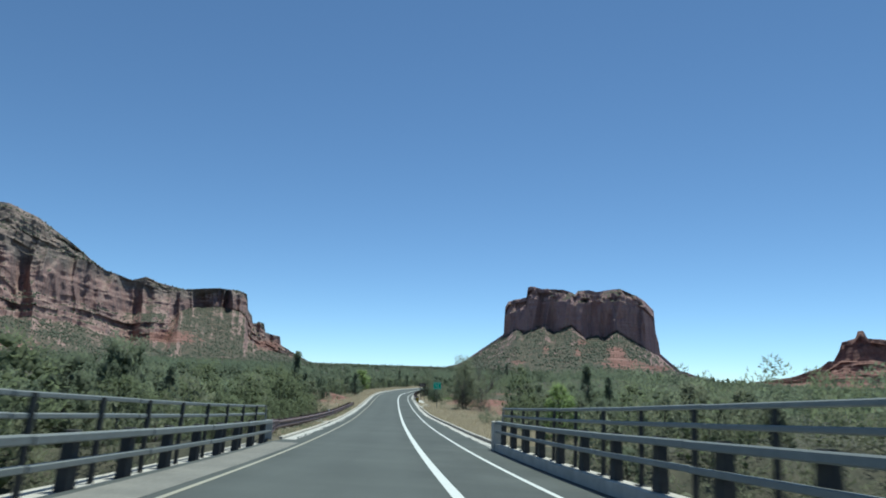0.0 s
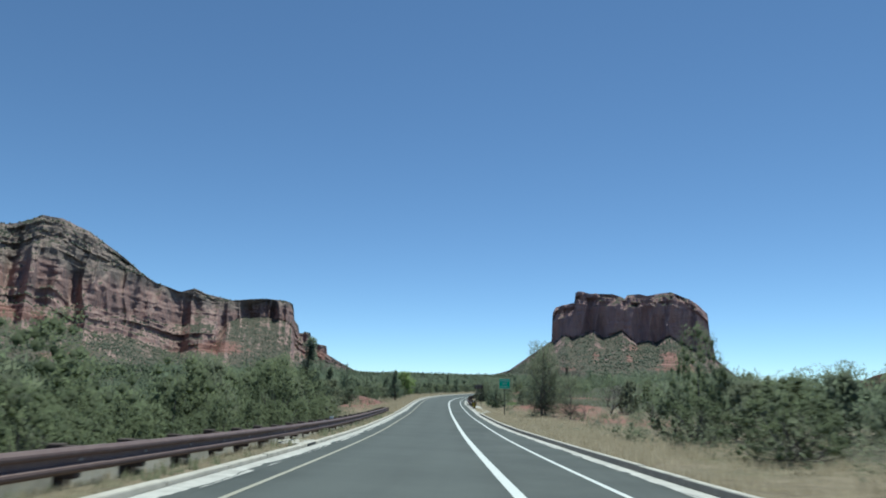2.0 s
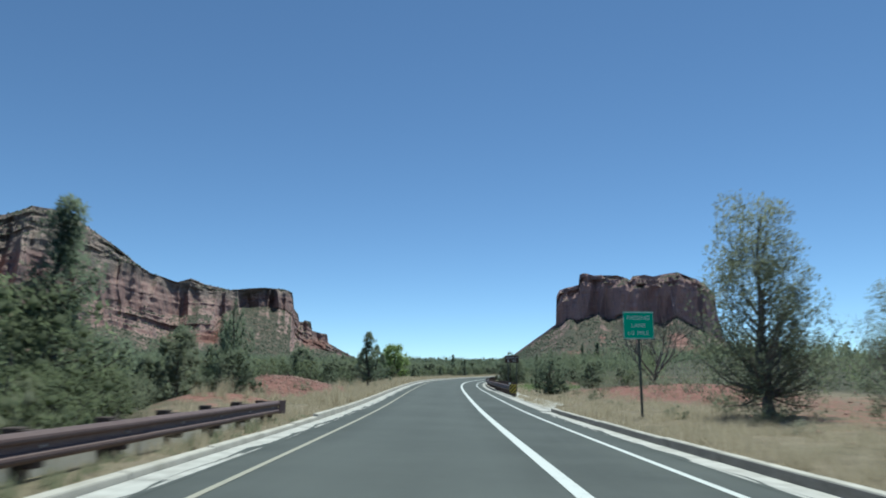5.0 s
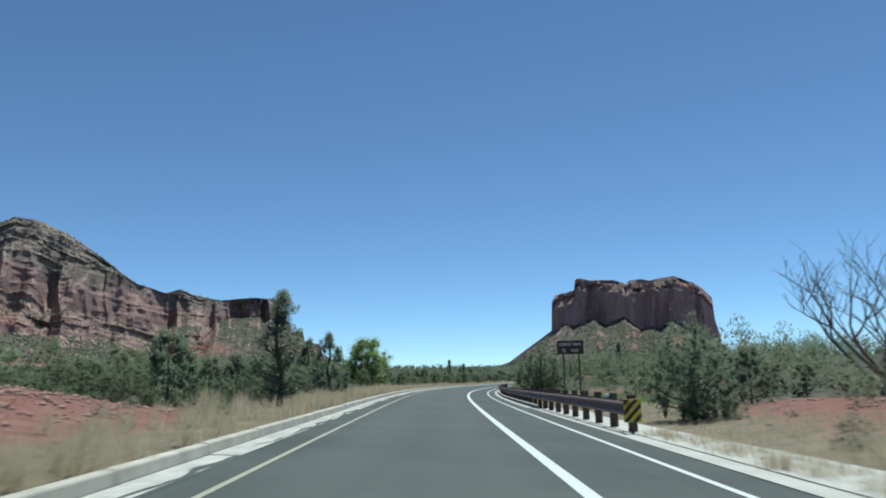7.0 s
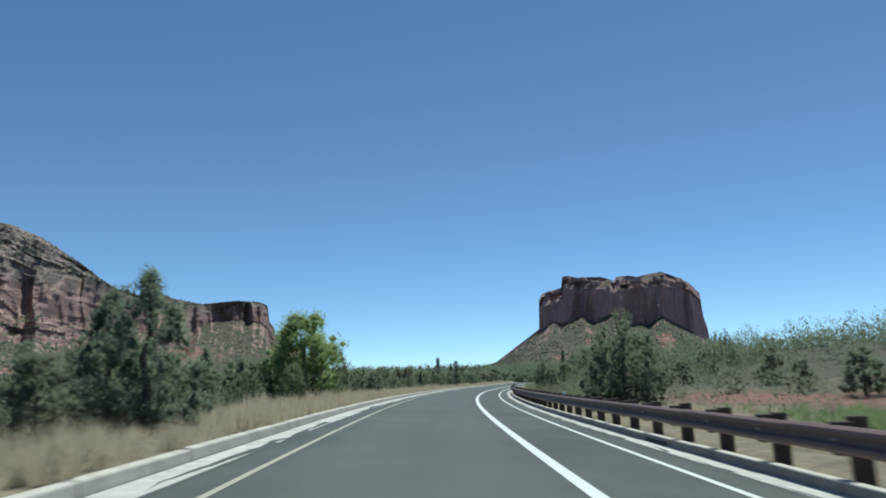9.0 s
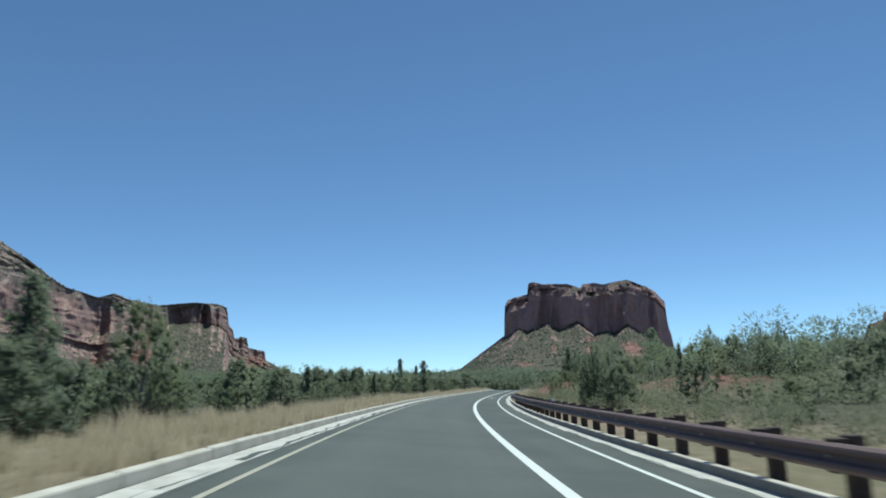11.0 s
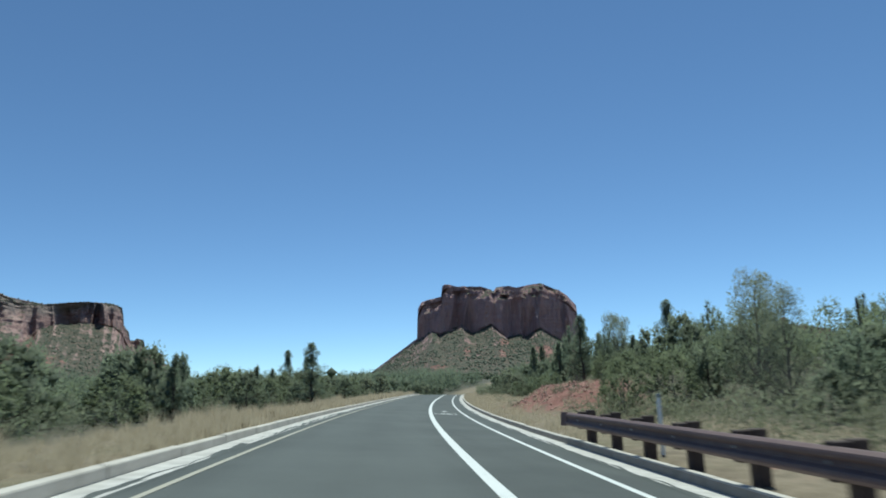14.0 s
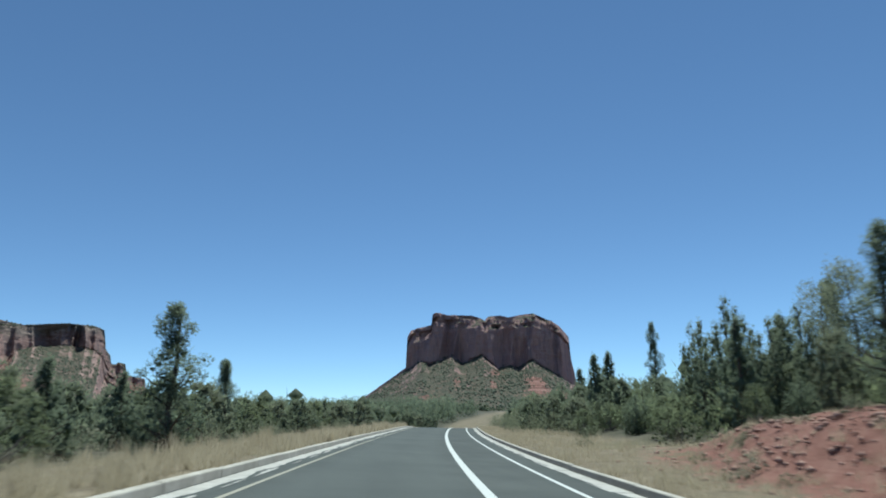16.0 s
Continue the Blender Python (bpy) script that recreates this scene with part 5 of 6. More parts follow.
def make_dead_tree(name, label, height, seed):
    """A bare tree: a short trunk and limbs, each limb with its own forks."""
    rnd = random.Random(seed)
    trunk, limbs = [], []

    def grow(q, d, length, r, depth, into):
        pts, p = [Vector(q)], Vector(q)
        dd = Vector(d).normalized()
        for _ in range(4):
            dd = (dd + Vector((rnd.uniform(-1, 1), rnd.uniform(-1, 1), rnd.uniform(-0.2, 0.5))) * 0.16).normalized()
            p = p + dd * length / 4
            pts.append(p.copy())
        into.append(tube(pts, [r, r * 0.88, r * 0.75, r * 0.62, r * 0.5], 6 if depth < 2 else 4))
        if depth < (5 if height > 2 else 3):
            for k in range(rnd.choice((2, 3, 3)) if depth else 7):
                i = rnd.choice((2, 3, 4, 4))
                ang = k * math.tau / 7 + rnd.uniform(-0.4, 0.4)
                side = Vector((rnd.uniform(-1, 1), rnd.uniform(-1, 1), rnd.uniform(0.0, 0.7))) if depth else Vector((math.cos(ang), math.sin(ang), rnd.uniform(0.1, 0.5)))
                if not depth:
                    limbs.append([])
                grow(pts[i], dd * 0.75 + side.normalized() * 0.8, length * (rnd.uniform(0.55, 0.8) if depth else rnd.uniform(1.9, 2.6)), r * 0.55, depth + 1, limbs[-1])

    grow((0, 0, -0.3), (0.03, 0, 1), height * 0.2, height * 0.03, 0, trunk)
    tree = tagged(new(name), label, "tree")
    part("trunk", mesh_from("trunk", *join_tubes(trunk), DEAD, True), tree)
    for limb in limbs:
        part("branch", mesh_from("branch", *join_tubes(limb), DEAD, True), tree)
    return tree


LABELS = {"juniper": "rounded dark green juniper tree on dry ground", "cypress": "slender dense dark green cypress tree", "pine": "tall open-crowned pine with dark needles",
          "cottonwood": "bright yellow-green cottonwood in fresh leaf", "mesquite": "broad mid-green mesquite tree with a loose crown", "shrub": "low dusty desert shrub on the verge",
          "sparse": "half-bare grey tree with thin foliage", "cedar": "broad pyramid-shaped dark green conifer", "bushy": "dense rounded dark green juniper leafy to the ground"}
NAMES = {"juniper": "juniper_tree", "cypress": "cypress_tree", "pine": "pine_tree", "cottonwood": "cottonwood_tree", "mesquite": "mesquite_tree", "shrub": "shrub", "sparse": "half_bare_tree", "cedar": "conifer_tree", "bushy": "juniper_tree"}
GROUPS = {"juniper": "junipers along the road", "bushy": "dense junipers along the road", "mesquite": "mesquites along the road", "shrub": "low shrubs beside the road", "cypress": "cypresses along the road", "pine": "pines along the road", "sparse": "half-bare trees", "cottonwood": "cottonwoods"}
UNIT = {"juniper": 4.0, "cypress": 6.0, "pine": 6.5, "cottonwood": 6.0, "mesquite": 5.0, "shrub": 1.2, "sparse": 5.5, "cedar": 5.0, "bushy": 4.5}
models = {}
pick = random.Random(11)


def plant(kind, x, y, height, variant=None, wide=1.0, sink=0.08, fine=True):
    """One tree or shrub of that kind on the ground at x, y."""
    v = pick.randrange(3 if kind in ("juniper", "shrub", "mesquite") else 2) if variant is None else variant
    z = float(ground_z(np.array([x]), np.array([y]))[0][0]) - sink
    k = height / UNIT[kind]
    m = Matrix.LocRotScale((x, y, z), Euler((0, 0, pick.uniform(0, math.tau))), (k * wide, k * wide, k))
    if (kind, v, fine) not in models:
        tree = make_tree(NAMES[kind], LABELS[kind], UNIT[kind], kind, 10 * v + len(kind) + v, fine)
        models[kind, v, fine] = tree
        tree.matrix_basis = m
        return tree
    ob = models[kind, v, fine]
    scale, ob.scale = ob.scale.copy(), (1, 1, 1)
    made = copy_thing(ob, m)
    ob.scale = scale
    return made


def plant_at(kind, s, lat, top, variant=None, wide=1.0):
    """As plant, from the road: top is the tree's tip over the road's plane."""
    q = on_road(s, lat)
    z = centre(s)[2]
    g = float(ground_z(q[:1], q[1:2])[0][0])
    return plant(kind, float(q[0]), float(q[1]), max(0.5, float(z) + top - g + 0.08), variant, wide)


# trees that stand out along the way: kind, s, lat, tip over the lane, variant, spread
HEROES = [
    ("pine", 93.1, -11.2, 6.95, 1, 1.0), ("pine", 130.0, -5.75, 4.75, 0, 1.15),
    ("cedar", 149.4, -7.3, 4.4, 0, 1.15), ("cedar", 150.8, -8.8, 4.1, 1, 1.1), ("juniper", 147.0, -8.6, 2.2, 1, 1.1),
    ("cottonwood", 170.8, -7.5, 5.4, 0, 1.4), ("cottonwood", 173.0, -8.4, 5.3, 1, 1.4), ("mesquite", 168.0, -7.6, 2.4, 1, 0.9), ("mesquite", 163.0, -8.4, 2.0, 0, 0.9), ("cypress", 181.0, -9.5, 4.3, 1, 1.3), ("mesquite", 186.4, -9.0, 4.3, 2, 0.8),
    ("cottonwood", 31.5, 8.4, 2.65, 0, 0.95), ("pine", 38.3, 11.5, 3.95, 1, 1.0), ("pine", 38.0, 12.6, 3.3, 0, 1.0), ("juniper", 35.0, 10.0, 2.4, 0, 1.2),
    ("mesquite", 53.8, 10.5, 4.7, 0, 0.55), ("juniper", 57.6, 12.9, 3.4, 0, 0.8), ("juniper", 54.0, 12.5, 2.6, 1, 1.3), ("mesquite", 47.0, 11.0, 2.2, 0, 1.2), ("mesquite", 43.0, 13.5, 2.6, 1, 1.2), ("juniper", 50.0, 16.0, 3.0, 2, 1.2),
    ("sparse", 93.4, 10.2, 6.9, 0, 1.0), ("sparse", 93.9, 10.7, 6.0, 1, 1.0), ("sparse", 89.0, 12.0, 3.8, 1, 1.0), ("juniper", 101.0, 20.0, 3.3, 1, 1.1), ("juniper", 97.0, 24.0, 3.2, 0, 1.0),
    ("bushy", 125.2, 8.3, 3.3, 0, 1.2), ("juniper", 131.0, 12.6, 2.4, 2, 1.0), ("bushy", 161.5, 8.0, 4.1, 1, 1.15), ("juniper", 164.0, 9.0, 3.2, 2, 1.0), ("juniper", 172.0, 9.0, 2.6, 2, 1.0),
    ("bushy", 201.9, 8.0, 3.0, 0, 0.62), ("bushy", 200.6, 8.1, 3.4, 1, 0.66), ("bushy", 199.6, 8.7, 2.9, 0, 0.7), ("juniper", 205.6, 10.6, 2.8, 1, 1.1), ("juniper", 197.6, 8.6, 2.2, 0, 1.0),
    ("sparse", 236.3, 15.2, 5.6, 0, 0.85), ("sparse", 231.7, 13.9, 4.5, 1, 0.7), ("bushy", 270.7, 40.4, 8.7, 1, 0.9), ("bushy", 264.8, 41.1, 9.0, 0, 0.7), ("bushy", 303.8, 42.2, 9.2, 1, 0.6), ("mesquite", 238.0, 12.2, 2.5, 2, 1.1),
    ("pine", 257.0, 12.5, 6.0, 0, 0.95), ("bushy", 259.4, 14.6, 5.2, 0, 0.6), ("bushy", 260.5, 15.2, 4.4, 1, 0.85), ("bushy", 266.8, 25.4, 7.9, 0, 0.85), ("pine", 287.2, 27.9, 10.2, 1, 1.0), ("bushy", 271.0, 14.4, 6.5, 0, 0.75), ("bushy", 276.6, 15.0, 6.3, 1, 0.7), ("bushy", 272.4, 18.0, 6.3, 0, 0.8), ("sparse", 272.0, 19.0, 7.1, 0, 0.9), ("sparse", 266.0, 17.0, 7.0, 1, 0.8), ("cypress", 271.9, 17.0, 5.8, 0, 1.0), ("cypress", 298.0, 14.0, 6.2, 0, 0.9), ("cypress", 297.4, 15.0, 6.3, 1, 0.9), ("bushy", 269.6, 15.6, 5.4, 1, 0.9), ("pine", 312.3, 22.7, 10.4, 0, 0.6), ("cypress", 265.8, 12.4, 4.8, 0, 1.0), ("cypress", 262.6, 17.6, 4.9, 0, 1.2), ("mesquite", 250.2, 12.2, 2.85, 0, 0.9), ("mesquite", 252.6, 13.6, 3.0, 2, 0.8), ("mesquite", 247.6, 12.8, 2.6, 1, 0.9), ("mesquite", 254.6, 15.0, 3.2, 1, 0.9), ("juniper", 260.0, 12.6, 3.6, 1, 0.8), ("mesquite", 263.0, 11.6, 2.2, 0, 0.9), ("mesquite", 268.5, 11.0, 2.0, 1, 0.9), ("mesquite", 240.0, 10.8, 2.75, 2, 0.9), ("mesquite", 242.6, 13.0, 2.9, 0, 0.9), ("bushy", 282.0, 36.0, 10.0, 0, 0.7), ("bushy", 276.0, 17.0, 4.2, 0, 1.0), ("bushy", 309.0, 17.0, 5.6, 1, 0.8), ("cypress", 314.0, 15.5, 6.0, 0, 1.0), ("bushy", 320.0, 19.0, 6.4, 0, 0.9), ("mesquite", 256.0, 16.0, 2.8, 0, 1.0), ("mesquite", 251.0, 17.5, 2.7, 1, 1.0), ("bushy", 284.0, 14.0, 2.8, 0, 1.2), ("mesquite", 289.0, 13.0, 2.0, 2, 1.2), ("bushy", 295.0, 13.5, 3.0, 1, 1.1),
    ("pine", 263.0, -7.1, 5.0, 0, 1.15), ("pine", 286.0, -12.0, 5.0, 1, 0.8), ("pine", 311.5, -20.4, 7.2, 1, 0.9), ("cypress", 271.0, -12.0, 3.4, 0, 1.2), ("cypress", 264.0, -11.5, 3.4, 1, 1.3),
    ("mesquite", 72.7, -9.9, 4.3, 0, 0.85), ("mesquite", 66.0, -11.5, 3.9, 1, 0.9), ("mesquite", 88.2, -13.0, 5.2, 2, 0.8), ("mesquite", 70.5, -9.2, 3.8, 2, 0.85), ("mesquite", 74.5, -10.6, 4.2, 1, 0.85), ("shrub", 82.8, -7.4, 2.25, 0, 0.8), ("juniper", 79.0, -10.5, 3.0, 0, 0.9), ("mesquite", 60.0, -10.5, 2.6, 0, 1.0), ("juniper", 83.0, -11.0, 3.4, 1, 1.1), ("bushy", 104.8, -9.3, 5.0, 0, 0.6), ("juniper", 98.4, 19.7, 3.8, 1, 0.8), ("mesquite", 89.6, 19.3, 3.7, 0, 0.8), ("cypress", 210.5, 15.3, 3.7, 1, 0.7), ("juniper", 217.5, 21.1, 4.6, 0, 0.9),
    ("cypress", 108.0, -13.0, 4.0, 0, 1.3), ("juniper", 140.0, -8.5, 2.3, 1, 1.1), ("juniper", 143.5, -10.0, 2.6, 2, 1.1), ("mesquite", 125.0, -9.5, 2.4, 1, 1.1), ("mesquite", 120.5, -11.5, 2.5, 2, 1.1),
    ("mesquite", 124.5, -11.8, 2.6, 0, 1.0), ("mesquite", 128.5, -10.8, 2.5, 2, 1.0), ("mesquite", 119.0, -13.2, 3.0, 1, 1.0), ("mesquite", 114.0, -13.0, 3.0, 0, 1.0), ("juniper", 133.5, -9.6, 2.4, 2, 1.0), ("mesquite", 137.0, -8.8, 2.0, 1, 1.0), ("shrub", 129.0, -5.3, 0.75, 0, 1.0), ("shrub", 124.0, -6.4, 0.8, 1, 1.0), ("shrub", 112.0, -7.4, 1.2, 0, 1.1),
    ("shrub", 122.2, -6.0, 1.2, 0, 1.2), ("bushy", 266.0, 14.6, 2.6, 0, 1.0), ("mesquite", 274.5, 12.4, 2.2, 1, 1.1), ("bushy", 280.0, 12.4, 2.4, 0, 1.1), ("mesquite", 286.5, 10.8, 1.7, 1, 1.1), ("bushy", 293.0, 12.0, 2.6, 0, 1.1), ("juniper", 301.0, 11.0, 2.9, 1, 1.0), ("bushy", 308.0, 12.6, 2.8, 0, 1.1), ("juniper", 316.0, 11.2, 3.2, 1, 1.0),
    ("shrub", 34.5, 6.7, 0.55, 0, 1.0), ("mesquite", 236.6, 9.6, 2.3, 1, 0.8), ("mesquite", 238.6, 9.6, 1.8, 0, 0.75), ("mesquite", 246.0, 16.5, 2.6, 1, 1.1),
]
# brush close behind the rail beyond the bridge
brush = random.Random(8)
for i in range(28):
    s = 27.0 + i * 2.4
    HEROES.append(("mesquite", s + brush.uniform(-0.7, 0.7), -7.6 - brush.uniform(0, 1.6), brush.uniform(0.6, 1.9), None, brush.uniform(0.9, 1.2)))
    if i % 2:
        HEROES.append((brush.choice(("mesquite", "mesquite", "juniper")), s + brush.uniform(-0.7, 0.7), -10.8 - brush.uniform(0, 1.5), brush.uniform(2.6, 4.3), None, brush.uniform(0.9, 1.2)))
for kind, s, lat, top, v, wide in HEROES:
    plant_at(kind, s, lat, top, v, wide)


def stand_dead(s, lat, height, seed, label):
    q = on_road(s, lat)
    t = make_dead_tree("dead_tree", label, height, seed)
    t.matrix_basis = Matrix.Translation((float(q[0]), float(q[1]), float(ground_z(q[:1], q[1:2])[0][0])))


stand_dead(131.0, 17.8, 5.4, 4, "large bare grey dead tree with spreading branches")
stand_dead(99.6, 18.0, 3.2, 9, "small upright dead snag with thin twigs")
for s, lat, h, seed in ((41.0, -6.9, 1.7, 21), (49.5, -7.1, 1.5, 22), (57.0, -6.8, 1.4, 23), (66.0, -7.2, 1.6, 24), (74.0, -6.9, 1.3, 25)):
    stand_dead(s, lat, h, seed, "small bare pale bush of bleached twigs")
stand_dead(86.0, 12.4, 1.6, 6, "small upright dead snag with thin twigs")
stand_dead(253.2, 11.4, 1.0, 7, "small bare snag on the edge of the red bank")
stand_dead(287.7, 30.5, 5.6, 8, "bare grey dead tree standing among the pines")


def build_stake():
    """A slim roadside delineator."""
    post = tagged(new("delineator_post"), "slim white roadside delineator post behind the guardrail", "marker post")
    g = local_ground(221.4, 5.72)
    post.matrix_basis = pose_on(221.4, 5.72, g, 0, True)
    top = 0.88 + 5.72 * float(centre(221.4)[4]) - g
    part("shaft", box_mesh("shaft", 0.075, 0.03, top + 0.2, SIGN_WHITE, 0.008), post, pose(0, 0, -0.2))
    part("cap", box_mesh("cap", 0.085, 0.04, 0.08, L_PLATE, 0.006), post, pose(0, 0, top - 0.02), "grey reflector cap")


L_PLATE = make_plain("grey_reflector", (0.3, 0.33, 0.31), 0.4)
build_stake()


def build_leaning_snag():
    q = on_road(245.6, 25.4)
    z = float(ground_z(q[:1], q[1:2])[0][0])
    snag = tagged(new("dead_snag"), "dark leaning bare tree pole among the junipers", "tree")
    snag.matrix_basis = Matrix.Translation((float(q[0]), float(q[1]), z))
    v, f = tube([(0.5, 0, -0.3), (0.2, 0, 0.9), (0.02, 0.05, 1.8), (-0.1, 0, 2.9), (-0.12, 0, 3.3)], [0.14, 0.12, 0.1, 0.07, 0.03], 7)
    part("trunk", mesh_from("trunk", v, f, BARK, True), snag)
    v, f = tube([(0.02, 0.05, 1.8), (0.25, 0.05, 2.1), (0.35, 0, 2.2)], [0.04, 0.03, 0.015], 5)
    part("branch", mesh_from("branch", v, f, BARK, True), snag)


build_leaning_snag()

# the wood on both sides
spots = [on_road(s, lat)[:2] for _, s, lat, *_ in HEROES]
spots = [(float(x), float(y)) for x, y in spots]
cells = {}


def free_at(x, y, gap):
    i, j = int(x // 4), int(y // 4)
    for a in range(i - 1, i + 2):
        for b in range(j - 1, j + 2):
            for u, v in cells.get((a, b), ()):
                if (u - x) ** 2 + (v - y) ** 2 < gap * gap:
                    return False
    cells.setdefault((i, j), []).append((x, y))
    return True


for x, y in spots:
    free_at(x, y, 0)
rng = random.Random(5)


def bare_zone(s, lat):
    """Open ground with few trees, as a mask."""
    s, lat = np.asarray(s, float), np.asarray(lat, float)
    gap = in_gap(s, lat)
    out = (lat > 0) & (((s > 60) & (s < 116) & (lat < 24)) | ((s >= 116) & (s < 128) & (lat < 20)) | ((s > 246) & (s < 282) & (lat < 14.5)) | (lat < np.where(s < 60, 8.5, 9.5)))
    out |= (lat <= 0) & (((s > 108) & (s < 127) & (lat > -11.5)) | (lat > np.where(s < 100, -7.2, -8.2)))
    return out | gap


kinds = {}
for _ in range(9000):
    s = rng.uniform(-12, 335)
    right = rng.random() < 0.5
    lat = rng.uniform(6.5, 19.5) * (1 if right else -1)
    if sum(kinds.values()) >= 400:
        break
    if bool(bare_zone(s, lat)) or (right and 128 <= s < 198 and lat < 17 and rng.random() < 0.7) or (right and 198 <= s < 250 and rng.random() < 0.6) or (right and 214 <= s < 252 and lat < 17):
        continue
    c = rng.random()
    near = abs(lat) < (11.5 if s < 100 and not right else 10.5)
    if right and s > 190:
        kind, h = ("juniper", rng.uniform(2.2, 3.8)) if c < 0.55 else ("pine", rng.uniform(3.0, 4.2)) if c < 0.68 else ("mesquite", rng.uniform(2.0, 3.0))
    elif right:
        kind, h = ("juniper", rng.uniform(1.8, 3.2)) if c < 0.5 else ("mesquite", rng.uniform(1.8, 3.0)) if c < 0.85 else ("shrub", rng.uniform(0.8, 1.6))
    elif s < 100:
        kind, h = ("mesquite", rng.uniform(4.0, 6.0)) if c < 0.55 else ("juniper", rng.uniform(3.6, 5.6)) if c < 0.9 else ("cypress", rng.uniform(4.5, 6.2))
    else:
        kind, h = ("juniper", rng.uniform(2.4, 4.0)) if c < 0.5 else ("mesquite", rng.uniform(2.2, 3.6)) if c < 0.75 else ("cypress", rng.uniform(3.0, 4.8)) if c < 0.88 else ("shrub", rng.uniform(1.0, 1.6))
    if near and kind != "shrub" and rng.random() < 0.3:
        kind, h = "shrub", rng.uniform(0.9, 1.7)
    if kinds.get(kind, 0) >= 210:
        continue
    q = on_road(s, lat)
    x, y = float(q[0]), float(q[1])
    if not free_at(x, y, 1.7):
        continue
    kinds[kind] = kinds.get(kind, 0) + 1
    plant(kind, x, y, h * (0.85 if near else 1.0) * (0.75 if right and 128 < s < 200 else 1.0), None, rng.uniform(1.0, 1.35), 0.08, near)

# trees round the bend beyond the rise
for i in range(64):
    s, lat = rng.uniform(318, 440), rng.choice((rng.uniform(8.5, 20), -rng.uniform(8.5, 20)))
    q = on_road(s, lat)
    if free_at(float(q[0]), float(q[1]), 2.2):
        plant(rng.choice(("bushy", "juniper", "juniper", "mesquite")), float(q[0]), float(q[1]), rng.uniform(2.6, 4.8), None, rng.uniform(0.9, 1.3), 0.08, False)

# junipers over the hillside
for i in range(50):
    s, lat = rng.uniform(204, 252), rng.uniform(11.5, 34)
    if lat < 16 and 206 < s < 220:
        continue
    q = on_road(s, lat)
    if free_at(float(q[0]), float(q[1]), 2.0):
        plant(rng.choice(("bushy", "bushy", "juniper")), float(q[0]), float(q[1]), rng.uniform(1.5, 2.9), None, rng.uniform(0.95, 1.3), 0.08, False)

# open-ground shrubs
for _ in range(70):
    s, lat = rng.uniform(58, 128), rng.uniform(8, 24)
    q = on_road(s, lat)
    plant("shrub", float(q[0]), float(q[1]), rng.uniform(0.35, 0.9))
for _ in range(40):
    s, lat = rng.uniform(28, 300), rng.choice((rng.uniform(-8.5, -5.6), rng.uniform(7.0, 10.0)))
    q = on_road(s, lat)
    plant("shrub", float(q[0]), float(q[1]), rng.uniform(0.3, 0.8))


for _ in range(34):
    s, lat = rng.uniform(242, 262), rng.uniform(8.6, 12.6)
    q = on_road(s, lat)
    plant("shrub", float(q[0]), float(q[1]), rng.uniform(0.22, 0.5))


# ---- far woods: many small clumped trees in one sheet ----
def far_wood(name, n, r0, r1, az0, az1, leaf, hmin, hmax, per, seed, label, keep, k=5, span=(-30, 345)):
    """A wood of clumped trees between two distances and bearings; with no bearings, between two distances from the road."""
    g = np.random.RandomState(seed)
    r = np.sqrt(g.uniform(r0 ** 2, r1 ** 2, n)) if r1 < 700 else r0 * (r1 / r0) ** g.uniform(0, 1, n)
    az = np.radians(g.uniform(az0, az1, n))
    x, y = r * np.sin(az), r * np.cos(az)
    if az0 == az1:
        q = on_road(g.uniform(*span, n), g.uniform(r0, r1, n) * g.choice((-1, 1), n))
        x, y = q[:, 0], q[:, 1]
    s, lat = along(x, y)
    ok = keep(s, lat)
    x, y, r = x[ok], y[ok], r[ok]
    z = ground_z(x, y)[0]
    h = g.uniform(hmin, hmax, len(x))
    cx, cy, cz, cr = [], [], [], []
    for j in range(k):
        t = (j + 0.5) / k
        w = h * 0.36 * math.sin(math.pi * (0.25 + 0.65 * t))
        a = g.uniform(0, math.tau, len(x))
        cx.append(x + w * 0.5 * np.cos(a))
        cy.append(y + w * 0.5 * np.sin(a))
        cz.append(z + h * (0.15 + 0.75 * t))
        cr.append(w * 0.75)
    c = np.stack([np.concatenate(cx), np.concatenate(cy), np.concatenate(cz)], -1)
    cr = np.concatenate(cr)
    # sprays grow with the clump
    solid = 0.8 if per < 9 else 0.0
    size = np.minimum(0.5 if r0 > 300 else 0.3 if r0 > 30 else 0.13, np.repeat(cr, per) * 0.2) if per > 9 else np.repeat(cr, per) * 0.4
    v, f, nor = darts(*leaves(c, cr, per, size, g, 1.15))
    bv, bf = CORE
    if not solid:
        c, cr = c[:0], cr[:0]
    cv = c[:, None] + bv[None] * (cr[:, None, None] * solid) * g.uniform(0.7, 1.2, (len(c), 6, 1)) * np.array([1, 1, 1.15])
    cn = bv * 0.8 + np.array([0, 0, 0.4])
    cn = cn / np.linalg.norm(cn, axis=1)[:, None]
    f = np.concatenate([f, (bf[None] + (np.arange(len(c)) * 6)[:, None, None] + len(v)).reshape(-1, 3)])
    v, nor = np.concatenate([v, cv.reshape(-1, 3)]), np.concatenate([nor, np.tile(cn, (len(c), 1))])
    tagged(new(name, soft_mesh(name, v, f, nor, leaf)), label, "woodland", kind="stuff")


def beside(s, lat):
    clear = (lat > 0) & (s > 122) & (s < 200) & (lat < 60) & (wobble(s, lat, 13, 2, 6.0) > -0.2)
    return (np.abs(lat) > 18.5) & ~bare_zone(s, lat) & (s < 340) & ~clear


def beyond(s, lat):
    return ((np.abs(lat) > 75) & (s < 345)) | ((s >= 345) & (np.abs(lat) > 9))


